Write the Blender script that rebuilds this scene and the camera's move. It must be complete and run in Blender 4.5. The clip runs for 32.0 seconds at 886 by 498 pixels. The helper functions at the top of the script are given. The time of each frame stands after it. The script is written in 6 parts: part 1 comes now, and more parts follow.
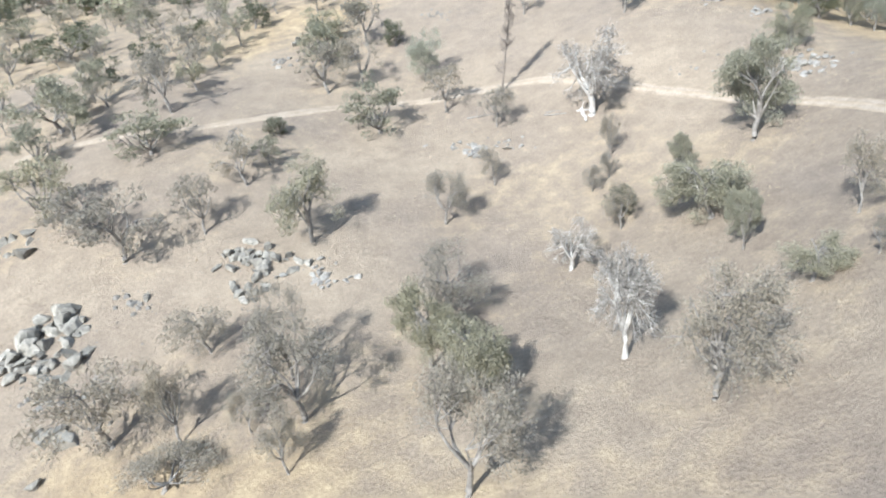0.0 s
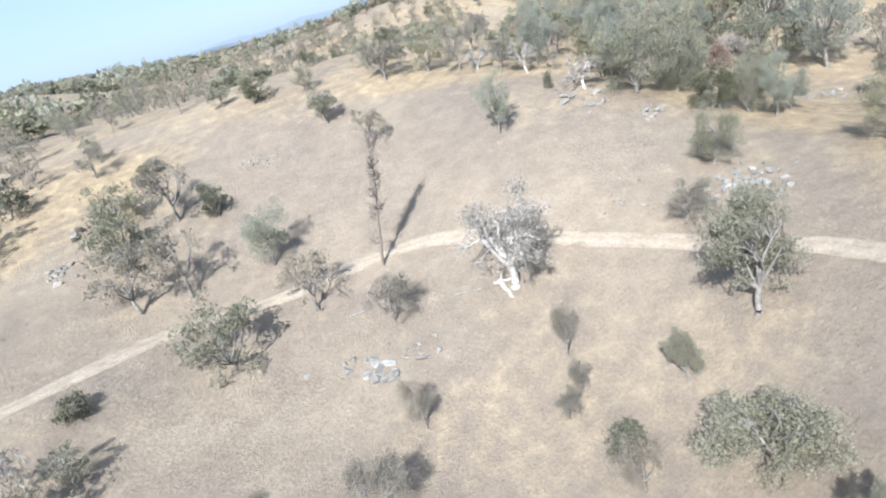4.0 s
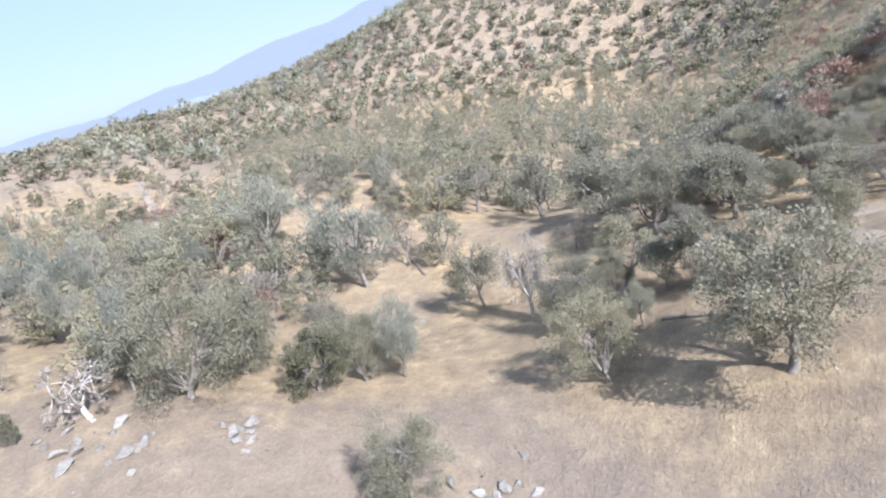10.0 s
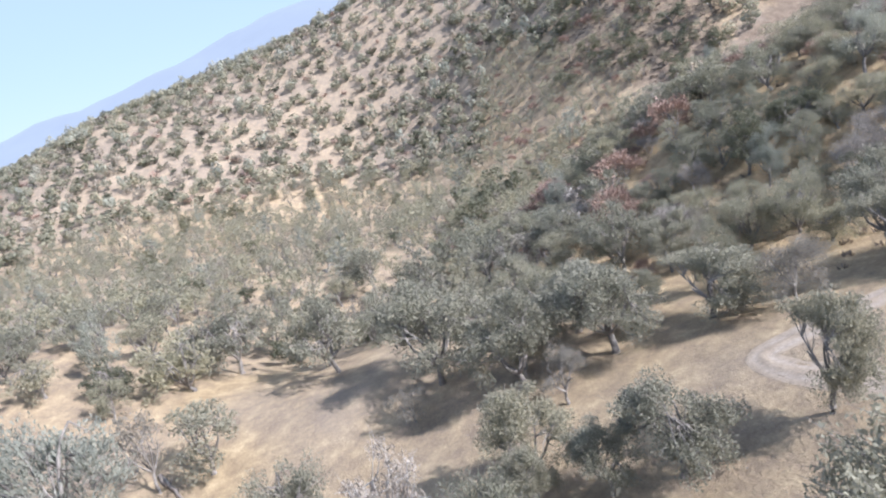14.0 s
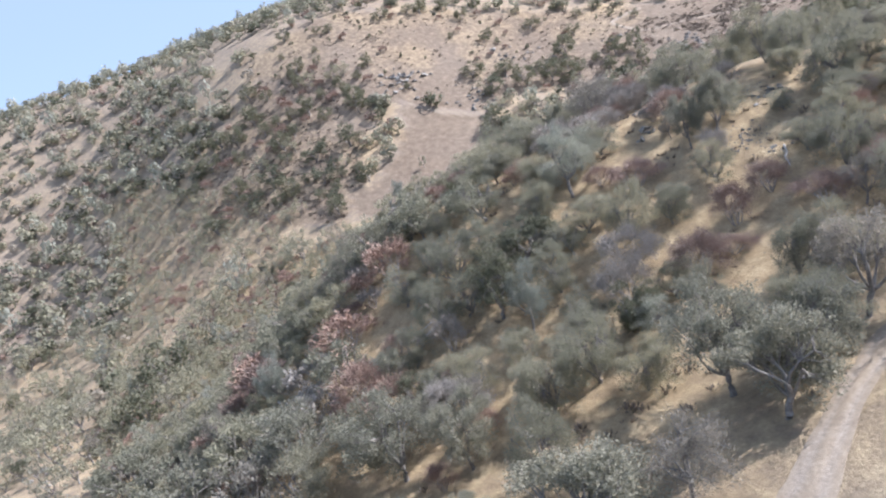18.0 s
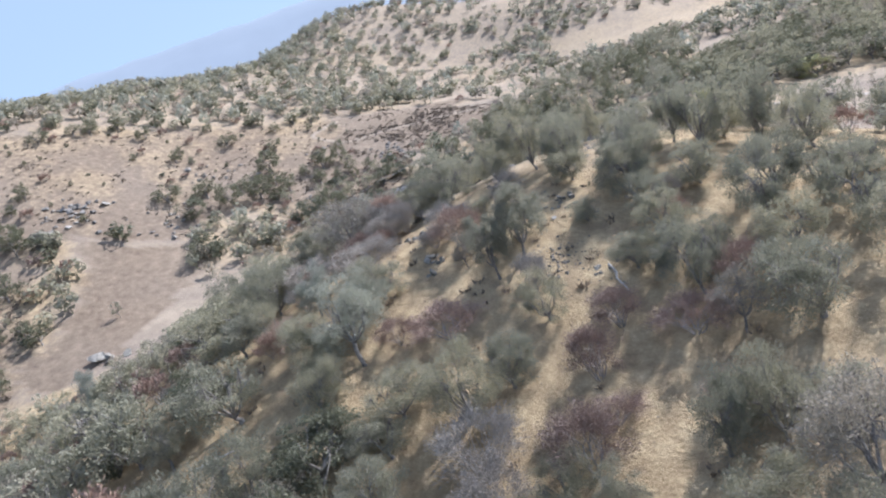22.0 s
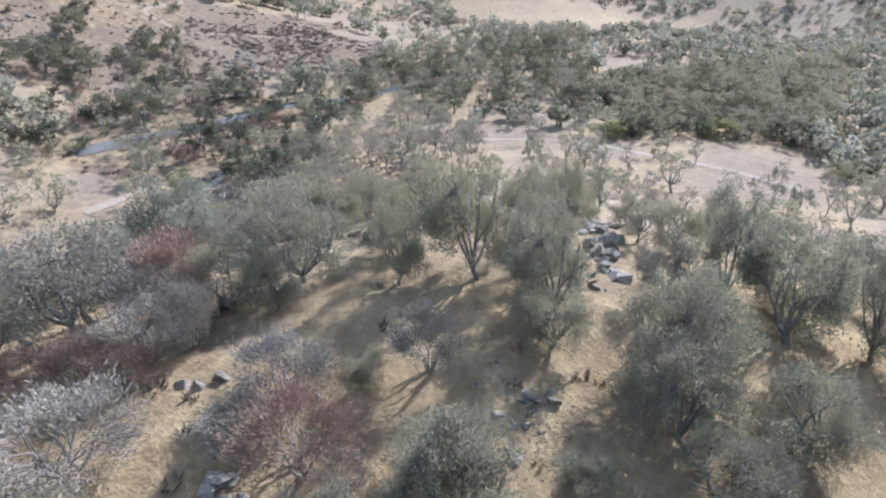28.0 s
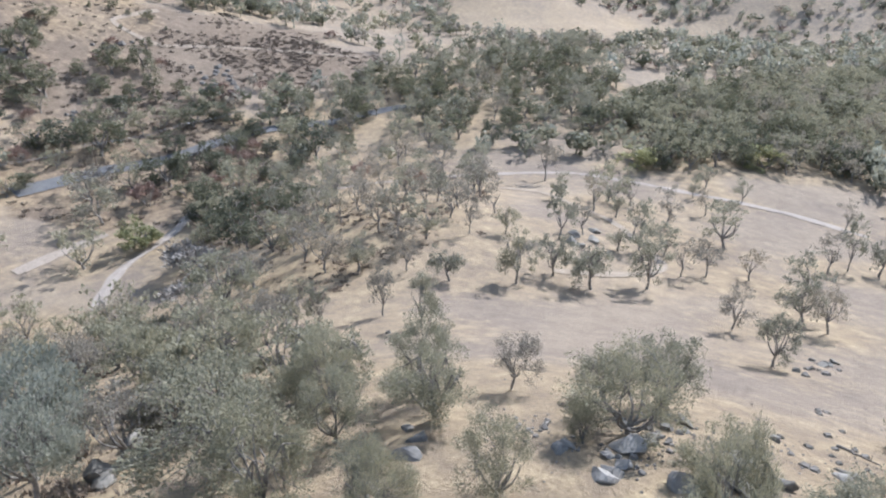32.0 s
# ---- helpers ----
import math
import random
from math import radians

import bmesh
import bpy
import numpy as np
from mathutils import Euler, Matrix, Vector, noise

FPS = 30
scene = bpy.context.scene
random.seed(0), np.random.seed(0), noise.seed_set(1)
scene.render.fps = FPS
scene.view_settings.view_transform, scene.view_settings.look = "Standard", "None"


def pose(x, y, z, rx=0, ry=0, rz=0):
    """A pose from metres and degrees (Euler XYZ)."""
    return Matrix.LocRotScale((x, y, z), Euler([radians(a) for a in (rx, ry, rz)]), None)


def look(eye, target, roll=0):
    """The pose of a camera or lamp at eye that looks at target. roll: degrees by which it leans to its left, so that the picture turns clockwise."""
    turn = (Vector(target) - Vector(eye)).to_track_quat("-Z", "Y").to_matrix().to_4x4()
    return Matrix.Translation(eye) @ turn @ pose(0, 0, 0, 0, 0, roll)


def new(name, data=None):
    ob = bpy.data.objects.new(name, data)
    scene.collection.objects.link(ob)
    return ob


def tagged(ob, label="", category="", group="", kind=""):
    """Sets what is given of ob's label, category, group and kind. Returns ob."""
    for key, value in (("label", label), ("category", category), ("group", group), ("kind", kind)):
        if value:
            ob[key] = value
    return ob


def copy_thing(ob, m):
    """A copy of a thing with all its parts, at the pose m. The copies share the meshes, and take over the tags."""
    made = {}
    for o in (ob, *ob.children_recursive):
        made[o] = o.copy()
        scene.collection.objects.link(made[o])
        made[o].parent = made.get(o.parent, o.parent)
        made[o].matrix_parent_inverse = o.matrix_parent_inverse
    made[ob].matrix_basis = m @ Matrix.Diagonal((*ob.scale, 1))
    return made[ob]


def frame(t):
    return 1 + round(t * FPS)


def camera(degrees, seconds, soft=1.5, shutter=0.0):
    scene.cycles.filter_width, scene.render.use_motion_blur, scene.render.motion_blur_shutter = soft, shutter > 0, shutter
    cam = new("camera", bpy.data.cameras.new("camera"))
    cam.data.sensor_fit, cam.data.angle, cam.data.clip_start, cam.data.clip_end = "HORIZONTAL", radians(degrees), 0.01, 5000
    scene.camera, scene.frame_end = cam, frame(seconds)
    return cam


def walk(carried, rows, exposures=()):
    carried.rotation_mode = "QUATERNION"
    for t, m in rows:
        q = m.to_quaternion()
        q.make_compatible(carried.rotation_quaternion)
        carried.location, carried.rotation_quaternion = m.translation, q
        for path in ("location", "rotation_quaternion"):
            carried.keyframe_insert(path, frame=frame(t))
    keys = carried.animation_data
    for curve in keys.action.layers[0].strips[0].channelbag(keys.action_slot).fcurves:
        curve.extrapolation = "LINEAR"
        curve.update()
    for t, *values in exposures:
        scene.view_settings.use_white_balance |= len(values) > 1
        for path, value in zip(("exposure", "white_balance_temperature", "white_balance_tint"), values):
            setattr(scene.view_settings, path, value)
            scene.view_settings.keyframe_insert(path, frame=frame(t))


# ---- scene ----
cam = camera(69.2, 32.0, soft=2.2)
PATH = [
    (0.0, -1.34, -8.63, 57.15, 66.27, 7.52, -0.14),
    (0.5, -1.78, -3.63, 58.73, 66.28, 9.81, -1.99),
    (1.0, -2.26, 1.32, 60.36, 66.30, 13.71, -4.50),
    (1.5, -2.67, 6.07, 61.83, 66.41, 16.26, -7.11),
    (2.0, -3.12, 11.07, 63.35, 66.60, 10.69, -8.63),
    (2.5, -3.56, 16.17, 64.87, 66.77, 9.43, -10.46),
    (4.5, -3.98, 36.72, 72.01, 66.95, 15.54, -22.08),
    (5.0, -3.89, 41.73, 72.96, 67.17, 15.02, -25.40),
    (5.5, -3.31, 46.37, 73.11, 67.84, 15.27, -33.56),
    (6.0, -2.25, 50.57, 72.87, 68.54, 12.99, -41.34),
    (6.5, -0.79, 54.76, 72.57, 68.59, -2.29, -41.35),
    (7.0, 0.87, 59.12, 72.40, 68.74, 1.06, -42.88),
    (7.5, 3.07, 63.45, 72.28, 69.05, 14.78, -47.06),
    (8.0, 5.62, 67.43, 72.10, 69.63, 16.42, -52.58),
    (8.5, 8.52, 71.21, 71.99, 70.25, 14.61, -58.67),
    (9.0, 11.57, 74.57, 71.91, 70.77, 14.25, -63.60),
    (9.5, 14.65, 77.66, 71.93, 71.12, 14.44, -67.15),
    (10.0, 18.03, 80.59, 71.93, 71.45, 14.55, -70.53),
    (10.5, 21.66, 83.33, 71.82, 71.80, 14.65, -73.90),
    (11.0, 25.53, 85.87, 71.50, 72.19, 14.72, -77.10),
    (11.5, 29.42, 88.21, 71.34, 72.50, 14.16, -79.96),
    (12.0, 33.23, 90.26, 71.48, 72.76, 14.65, -82.82),
    (12.5, 37.05, 92.13, 71.68, 73.03, 15.13, -85.71),
    (13.0, 41.00, 93.74, 71.90, 73.28, 15.34, -88.77),
    (13.5, 44.86, 95.05, 72.10, 73.61, 15.51, -92.62),
    (14.0, 48.92, 96.06, 72.31, 73.94, 15.72, -96.73),
    (14.5, 52.94, 96.76, 72.56, 74.27, 16.00, -100.85),
    (16.5, 68.46, 97.36, 73.85, 75.33, 17.29, -117.63),
    (17.0, 72.28, 96.70, 74.27, 75.50, 17.61, -121.81),
    (17.5, 76.14, 95.52, 74.57, 75.66, 18.02, -125.93),
    (18.0, 79.92, 94.11, 74.80, 75.81, 18.39, -129.89),
    (18.5, 83.63, 92.40, 75.11, 75.90, 18.74, -133.81),
    (19.0, 87.17, 90.48, 75.42, 75.96, 19.09, -137.55),
    (19.5, 90.55, 88.30, 75.75, 75.99, 19.39, -141.04),
    (20.0, 93.79, 85.86, 76.11, 76.01, 19.70, -144.44),
    (20.5, 96.83, 83.24, 76.51, 75.99, 20.01, -147.84),
    (21.0, 99.75, 80.38, 76.91, 75.97, 20.30, -151.02),
    (21.5, 102.48, 77.33, 77.33, 75.92, 20.61, -154.46),
    (22.0, 104.96, 73.99, 77.75, 75.79, 20.91, -158.01),
    (22.5, 107.17, 70.51, 78.10, 75.73, 21.13, -161.11),
    (23.0, 109.21, 66.78, 78.50, 75.49, 16.95, -163.78),
    (23.5, 111.05, 63.12, 78.90, 75.29, 11.42, -165.91),
    (24.0, 112.87, 59.32, 79.28, 75.20, 8.13, -167.36),
    (24.5, 114.57, 55.64, 79.66, 74.98, 2.59, -167.97),
    (25.0, 116.29, 51.65, 80.11, 74.35, 0.82, -168.12),
    (25.5, 117.99, 47.58, 80.55, 72.78, 1.42, -168.07),
    (27.5, 124.55, 30.21, 82.34, 68.22, 1.58, -168.11),
    (28.0, 125.87, 25.78, 82.73, 68.24, 1.58, -168.10),
    (28.5, 127.10, 21.36, 83.15, 68.25, 1.59, -168.11),
    (29.0, 128.26, 16.98, 83.51, 68.27, 1.58, -168.11),
    (29.5, 129.39, 12.53, 83.90, 68.27, 1.58, -168.11),
    (30.0, 130.46, 8.12, 84.31, 68.28, 1.60, -168.10),
    (30.5, 131.58, 3.64, 84.77, 68.25, 1.61, -168.13),
    (31.0, 132.71, -0.76, 85.24, 68.21, 1.58, -168.17),
    (31.5, 133.64, -5.10, 85.49, 68.25, 1.59, -168.18),
    (32.0, 134.49, -9.36, 85.58, 68.33, 1.59, -168.16),
]
# The air is bright and thin at first; the picture settles darker as the view turns east.
EXPOSURES = [(0.0, 1.44, 5730, 5), (6.0, 1.46, 5690, 9), (9.0, 1.48, 5740, 13), (13.0, 1.49, 5720, 16), (17.0, 1.45, 5740, 16), (22.0, 1.34, 5650, 14), (25.0, 1.32, 5600, 15), (28.0, 1.26, 5580, 13), (32.0, 1.15, 5610, 12)]
walk(cam, [(t, pose(*p)) for t, *p in PATH], EXPOSURES)

# ---- world and sun ----
SUN_AZ, SUN_EL = 211.0, 40.0
world = bpy.data.worlds.new("sky")
scene.world = world
world.use_nodes = True
wn = world.node_tree
sky = wn.nodes.new("ShaderNodeTexSky")
sky.sky_type, sky.sun_disc = "NISHITA", False
sky.sun_elevation, sky.sun_rotation = radians(SUN_EL), radians(SUN_AZ)
sky.air_density, sky.dust_density, sky.ozone_density = 1.0, 0.6, 2.2
bg = wn.nodes["Background"]
bg.inputs[1].default_value = 0.09
# The clear sky seen through dry, dusty air: a pale even veil over the blue.
veil = wn.nodes.new("ShaderNodeMix")
veil.data_type = "RGBA"
veil.inputs[0].default_value = 0.82
veil.inputs[7].default_value = (2.5, 3.08, 3.95, 1)
wn.links.new(sky.outputs[0], veil.inputs[6])
wn.links.new(veil.outputs[2], bg.inputs[0])
sun = new("sun", bpy.data.lights.new("sun", "SUN"))
sun.data.energy, sun.data.angle, sun.data.color = 3.6, radians(0.53), (1.0, 0.945, 0.87)
sa, se = radians(SUN_AZ), radians(SUN_EL)
sun.matrix_world = look((0, 0, 300), (-math.sin(sa) * math.cos(se) * 100, -math.cos(sa) * math.cos(se) * 100, 300 - math.sin(se) * 100))

# ---- materials ----
def material(name):
    m = bpy.data.materials.new(name)
    m.use_nodes = True
    return m, m.node_tree.nodes, m.node_tree.links, m.node_tree.nodes["Principled BSDF"]


def noise_tex(nodes, links, vector, scale, detail=4.0, rough=0.6):
    n = nodes.new("ShaderNodeTexNoise")
    n.inputs["Scale"].default_value, n.inputs["Detail"].default_value, n.inputs["Roughness"].default_value = scale, detail, rough
    links.new(vector, n.inputs["Vector"])
    return n.outputs["Fac"]


def ramp(nodes, links, fac, *stops):
    r = nodes.new("ShaderNodeValToRGB")
    while len(r.color_ramp.elements) < len(stops):
        r.color_ramp.elements.new(0.5)
    for e, (p, c) in zip(r.color_ramp.elements, stops):
        e.position, e.color = p, (*c, 1)
    links.new(fac, r.inputs[0])
    return r.outputs[0]


def mix(nodes, links, fac, a, b, mode="MIX"):
    n = nodes.new("ShaderNodeMix")
    n.data_type, n.blend_type = "RGBA", mode
    for socket, v in ((n.inputs[0], fac), (n.inputs[6], a), (n.inputs[7], b)):
        if isinstance(v, (int, float)):
            socket.default_value = v
        elif isinstance(v, tuple):
            socket.default_value = (*v, 1)
        else:
            links.new(v, socket)
    return n.outputs[2]


def bump(nodes, links, fac, strength, distance, bsdf):
    b = nodes.new("ShaderNodeBump")
    b.inputs["Strength"].default_value, b.inputs["Distance"].default_value = strength, distance
    links.new(fac, b.inputs["Height"])
    links.new(b.outputs[0], bsdf.inputs["Normal"])


def ground_material():
    """Dry summer grass over pinkish brown soil, straw where the 'straw' layer is high."""
    m, n, l, bsdf = material("dry_grass_ground")
    pos = n.new("ShaderNodeNewGeometry").outputs["Position"]
    lay = n.new("ShaderNodeAttribute")
    lay.attribute_name = "straw"
    big = noise_tex(n, l, pos, 0.035, 5, 0.62)
    mid = noise_tex(n, l, pos, 0.32, 6, 0.7)
    fine = noise_tex(n, l, pos, 2.6, 6, 0.75)
    soil = ramp(n, l, big, (0.3, (0.25, 0.208, 0.176)), (0.52, (0.312, 0.257, 0.205)), (0.7, (0.375, 0.31, 0.243)))
    kind = n.new("ShaderNodeAttribute")
    kind.attribute_name = "brown"
    soil = mix(n, l, kind.outputs["Fac"], soil, ramp(n, l, mid, (0.3, (0.18, 0.138, 0.104)), (0.7, (0.258, 0.202, 0.155))))
    straw = ramp(n, l, mid, (0.28, (0.31, 0.23, 0.14)), (0.55, (0.43, 0.333, 0.21)), (0.8, (0.53, 0.432, 0.295)))
    fac = n.new("ShaderNodeMath")
    fac.operation, fac.use_clamp = "MULTIPLY_ADD", True
    l.new(mid, fac.inputs[0])
    fac.inputs[1].default_value = 1.6
    shift = n.new("ShaderNodeMath")
    shift.operation = "SUBTRACT"
    l.new(lay.outputs["Fac"], shift.inputs[0])
    shift.inputs[1].default_value = 1.12
    l.new(shift.outputs[0], fac.inputs[2])
    col = mix(n, l, fac.outputs[0], soil, straw)
    col = mix(n, l, 0.75, col, ramp(n, l, mid, (0.25, (0.72, 0.70, 0.68)), (0.6, (1.05, 1.04, 1.0)), (0.78, (1.25, 1.22, 1.15))), "MULTIPLY")
    col = mix(n, l, 0.8, col, ramp(n, l, fine, (0.3, (0.74, 0.73, 0.71)), (0.55, (1.0, 1.0, 1.0)), (0.72, (1.3, 1.28, 1.22))), "MULTIPLY")
    l.new(col, bsdf.inputs["Base Color"])
    bsdf.inputs["Roughness"].default_value = 0.95
    bsdf.inputs["Specular IOR Level"].default_value = 0.1
    both = n.new("ShaderNodeMath")
    both.operation = "ADD"
    l.new(mid, both.inputs[0])
    l.new(fine, both.inputs[1])
    bump(n, l, both.outputs[0], 0.9, 0.35, bsdf)
    return m


def grainy(name, dark, light, scale, rough=0.9, relief=0.05, contrast=(0.3, 0.7), per_object=0.0):
    """A two-scale mottled surface."""
    m, n, l, bsdf = material(name)
    pos = n.new("ShaderNodeTexCoord").outputs["Object"]
    a = noise_tex(n, l, pos, scale, 6, 0.68)
    b = noise_tex(n, l, pos, scale * 7, 4, 0.6)
    col = ramp(n, l, a, (contrast[0], dark), (contrast[1], light))
    col = mix(n, l, 0.6, col, ramp(n, l, b, (0.3, (0.68, 0.68, 0.68)), (0.7, (1.25, 1.25, 1.25))), "MULTIPLY")
    if per_object:
        info = n.new("ShaderNodeObjectInfo")
        col = mix(n, l, 1.0, col, ramp(n, l, info.outputs["Random"], (0.0, (1 - per_object,) * 3), (1.0, (1 + per_object,) * 3)), "MULTIPLY")
    l.new(col, bsdf.inputs["Base Color"])
    bsdf.inputs["Roughness"].default_value = rough
    bsdf.inputs["Specular IOR Level"].default_value = 0.2
    bump(n, l, a, 0.7, relief, bsdf)
    return m


def foliage(name, dark, light, through_light=0.42):
    """Leaves: each sprig and each tree has its own tone, and some sun comes through."""
    m, n, l, bsdf = material(name)
    geo = n.new("ShaderNodeNewGeometry")
    info = n.new("ShaderNodeObjectInfo")
    col = ramp(n, l, geo.outputs["Random Per Island"], (0.0, dark), (1.0, light))
    col = mix(n, l, 0.9, col, ramp(n, l, info.outputs["Random"], (0.0, (0.72, 0.74, 0.76)), (0.5, (1.0, 1.0, 1.0)), (1.0, (1.17, 1.13, 1.06))), "MULTIPLY")
    l.new(col, bsdf.inputs["Base Color"])
    bsdf.inputs["Roughness"].default_value = 0.62
    bsdf.inputs["Specular IOR Level"].default_value = 0.35
    tr = n.new("ShaderNodeBsdfTranslucent")
    l.new(col, tr.inputs[0])
    mx = n.new("ShaderNodeMixShader")
    mx.inputs[0].default_value = through_light
    l.new(bsdf.outputs[0], mx.inputs[1])
    l.new(tr.outputs[0], mx.inputs[2])
    l.new(mx.outputs[0], n["Material Output"].inputs[0])
    return m


def haze_glow(name, color):
    # Distance haze put into the colour: a pale glow over an almost black base.
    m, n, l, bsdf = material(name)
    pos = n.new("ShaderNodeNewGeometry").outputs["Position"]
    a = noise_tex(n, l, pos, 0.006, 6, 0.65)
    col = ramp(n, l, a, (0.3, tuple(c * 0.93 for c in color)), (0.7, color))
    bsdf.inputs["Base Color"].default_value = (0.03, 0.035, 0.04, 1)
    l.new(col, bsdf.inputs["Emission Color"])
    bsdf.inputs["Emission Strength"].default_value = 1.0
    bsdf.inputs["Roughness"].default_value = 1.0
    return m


def track_material():
    """Worn dirt: two pale wheel ruts, with soil and dead grass between them and at the ragged edges."""
    m, n, l, bsdf = material("wheel_track_dirt")
    pos = n.new("ShaderNodeNewGeometry").outputs["Position"]
    lay = n.new("ShaderNodeAttribute")
    lay.attribute_name = "wear"
    mid = noise_tex(n, l, pos, 0.5, 6, 0.7)
    fine = noise_tex(n, l, pos, 2.6, 6, 0.75)
    grass = ramp(n, l, mid, (0.3, (0.26, 0.212, 0.165)), (0.7, (0.39, 0.322, 0.245)))
    dirt = ramp(n, l, fine, (0.3, (0.295, 0.25, 0.206)), (0.7, (0.405, 0.348, 0.29)))
    wear = n.new("ShaderNodeMath")
    wear.operation, wear.use_clamp = "MULTIPLY_ADD", True
    l.new(mid, wear.inputs[0])
    wear.inputs[1].default_value = 2.2
    low = n.new("ShaderNodeMath")
    low.operation = "SUBTRACT"
    l.new(lay.outputs["Fac"], low.inputs[0])
    low.inputs[1].default_value = 1.1
    l.new(low.outputs[0], wear.inputs[2])
    col = mix(n, l, wear.outputs[0], grass, dirt)
    col = mix(n, l, 0.7, col, ramp(n, l, fine, (0.3, (0.76, 0.75, 0.73)), (0.7, (1.22, 1.2, 1.16))), "MULTIPLY")
    l.new(col, bsdf.inputs["Base Color"])
    bsdf.inputs["Roughness"].default_value = 0.95
    bsdf.inputs["Specular IOR Level"].default_value = 0.1
    bump(n, l, fine, 0.8, 0.12, bsdf)
    return m


GROUND = ground_material()
TRACK = track_material()
ROAD = grainy("packed_dirt", (0.285, 0.24, 0.195), (0.385, 0.325, 0.268), 0.25, 0.95, 0.03)
ASPHALT = grainy("old_asphalt", (0.11, 0.11, 0.115), (0.17, 0.17, 0.17), 0.3, 0.85, 0.01)
GRAVEL = grainy("pale_creek_gravel", (0.31, 0.265, 0.225), (0.41, 0.355, 0.305), 0.5, 0.95, 0.05)
ROCK = grainy("lichened_granite", (0.105, 0.096, 0.082), (0.36, 0.335, 0.292), 0.7, 0.9, 0.12, (0.32, 0.62), 0.3)
PALE_ROCK = grainy("pale_granite", (0.165, 0.155, 0.142), (0.35, 0.328, 0.298), 0.6, 0.9, 0.1, (0.3, 0.62), 0.2)
STONE = grainy("weathered_stone", (0.13, 0.12, 0.108), (0.29, 0.265, 0.235), 0.15, 0.95, 0.05, (0.3, 0.7))
BARK = grainy("grey_bark", (0.12, 0.105, 0.093), (0.35, 0.325, 0.295), 1.6, 0.95, 0.04)
PALE_BARK = grainy("bleached_bark", (0.36, 0.335, 0.31), (0.62, 0.59, 0.55), 1.2, 0.9, 0.04)
TWIG_BARK = grainy("dull_grey_stems", (0.25, 0.222, 0.2), (0.42, 0.385, 0.35), 1.2, 0.95, 0.03)
CHARRED = grainy("brown_dead_wood", (0.16, 0.135, 0.115), (0.30, 0.26, 0.225), 1.4, 0.95, 0.05)
OAK_LEAF = foliage("blue_oak_leaves", (0.252, 0.241, 0.178), (0.362, 0.347, 0.262))
THIN_LEAF = foliage("dry_oak_leaves", (0.258, 0.23, 0.185), (0.366, 0.33, 0.268))
LIVE_LEAF = foliage("live_oak_leaves", (0.11, 0.115, 0.076), (0.192, 0.192, 0.13))
PINE_LEAF = foliage("grey_pine_needles", (0.29, 0.296, 0.24), (0.375, 0.38, 0.312))
WILLOW_LEAF = foliage("yellow_green_leaves", (0.28, 0.281, 0.142), (0.388, 0.381, 0.202))
BUCKEYE_TWIG = foliage("reddish_bare_twigs", (0.25, 0.168, 0.132), (0.335, 0.238, 0.192), 0.1)
ASH_TWIG = foliage("pinkish_grey_twigs", (0.265, 0.235, 0.207), (0.36, 0.328, 0.292), 0.1)
LOW_LEAF = foliage("dusty_oak_leaves", (0.256, 0.246, 0.174), (0.358, 0.344, 0.25))
SHRUB_LEAF = foliage("sage_leaves", (0.19, 0.183, 0.13), (0.28, 0.268, 0.19))
WOOD_POLE = grainy("weathered_pole", (0.12, 0.09, 0.07), (0.22, 0.17, 0.13), 2.0)
BRUSH_LEAF = foliage("brown_brush_twigs", (0.17, 0.135, 0.105), (0.27, 0.22, 0.175), 0.15)
STRAW_BLADE = foliage("straw_blades", (0.34, 0.27, 0.18), (0.45, 0.37, 0.26), 0.35)
METAL, _, _, _b = material("galvanised_steel")
_b.inputs["Base Color"].default_value, _b.inputs["Metallic"].default_value, _b.inputs["Roughness"].default_value = (0.4, 0.4, 0.42, 1), 0.9, 0.45

# ---- terrain ----
# Soft rises that make up the land: knolls every 40 m, hills every 130 m, mountains every 500 m, far ranges every 12 degrees.
KNOLLS = [
    0.0, 0.0, 0.1, 0.9, 0.3, -2.5, 2.8, 12.2, -1.5, -0.0, -0.0, -0.5, -0.9, 5.7, 0.5, -4.5, 1.7, -4.8,
    -0.0, -0.2, -0.5, -1.1, 0.3, 0.5, 8.9, 5.6, 2.4, -0.3, -1.8, -1.6, -3.6, 1.9, 8.4, 14.5, -8.0, 10.8,
    -0.4, -6.9, 2.6, -0.7, 12.3, -13.3, 2.8, 17.7, -1.4, -0.4, -5.3, 2.8, -13.7, 3.2, 15.0, -21.6, 15.0, -7.6,
    -1.8, 8.8, -4.3, -3.1, -3.2, -14.1, 16.8, -16.4, 0.5, -0.9, 3.3, -4.5, -4.9, 15.9, -13.7, -1.8, -9.6, 5.9,
    2.2, -1.1, -0.1, 4.3, -7.6, 2.7, 5.3, 15.8, 1.1, -1.9, 3.3, 2.4, 2.7, 7.8, 1.1, -9.2, 3.3, -9.6,
]
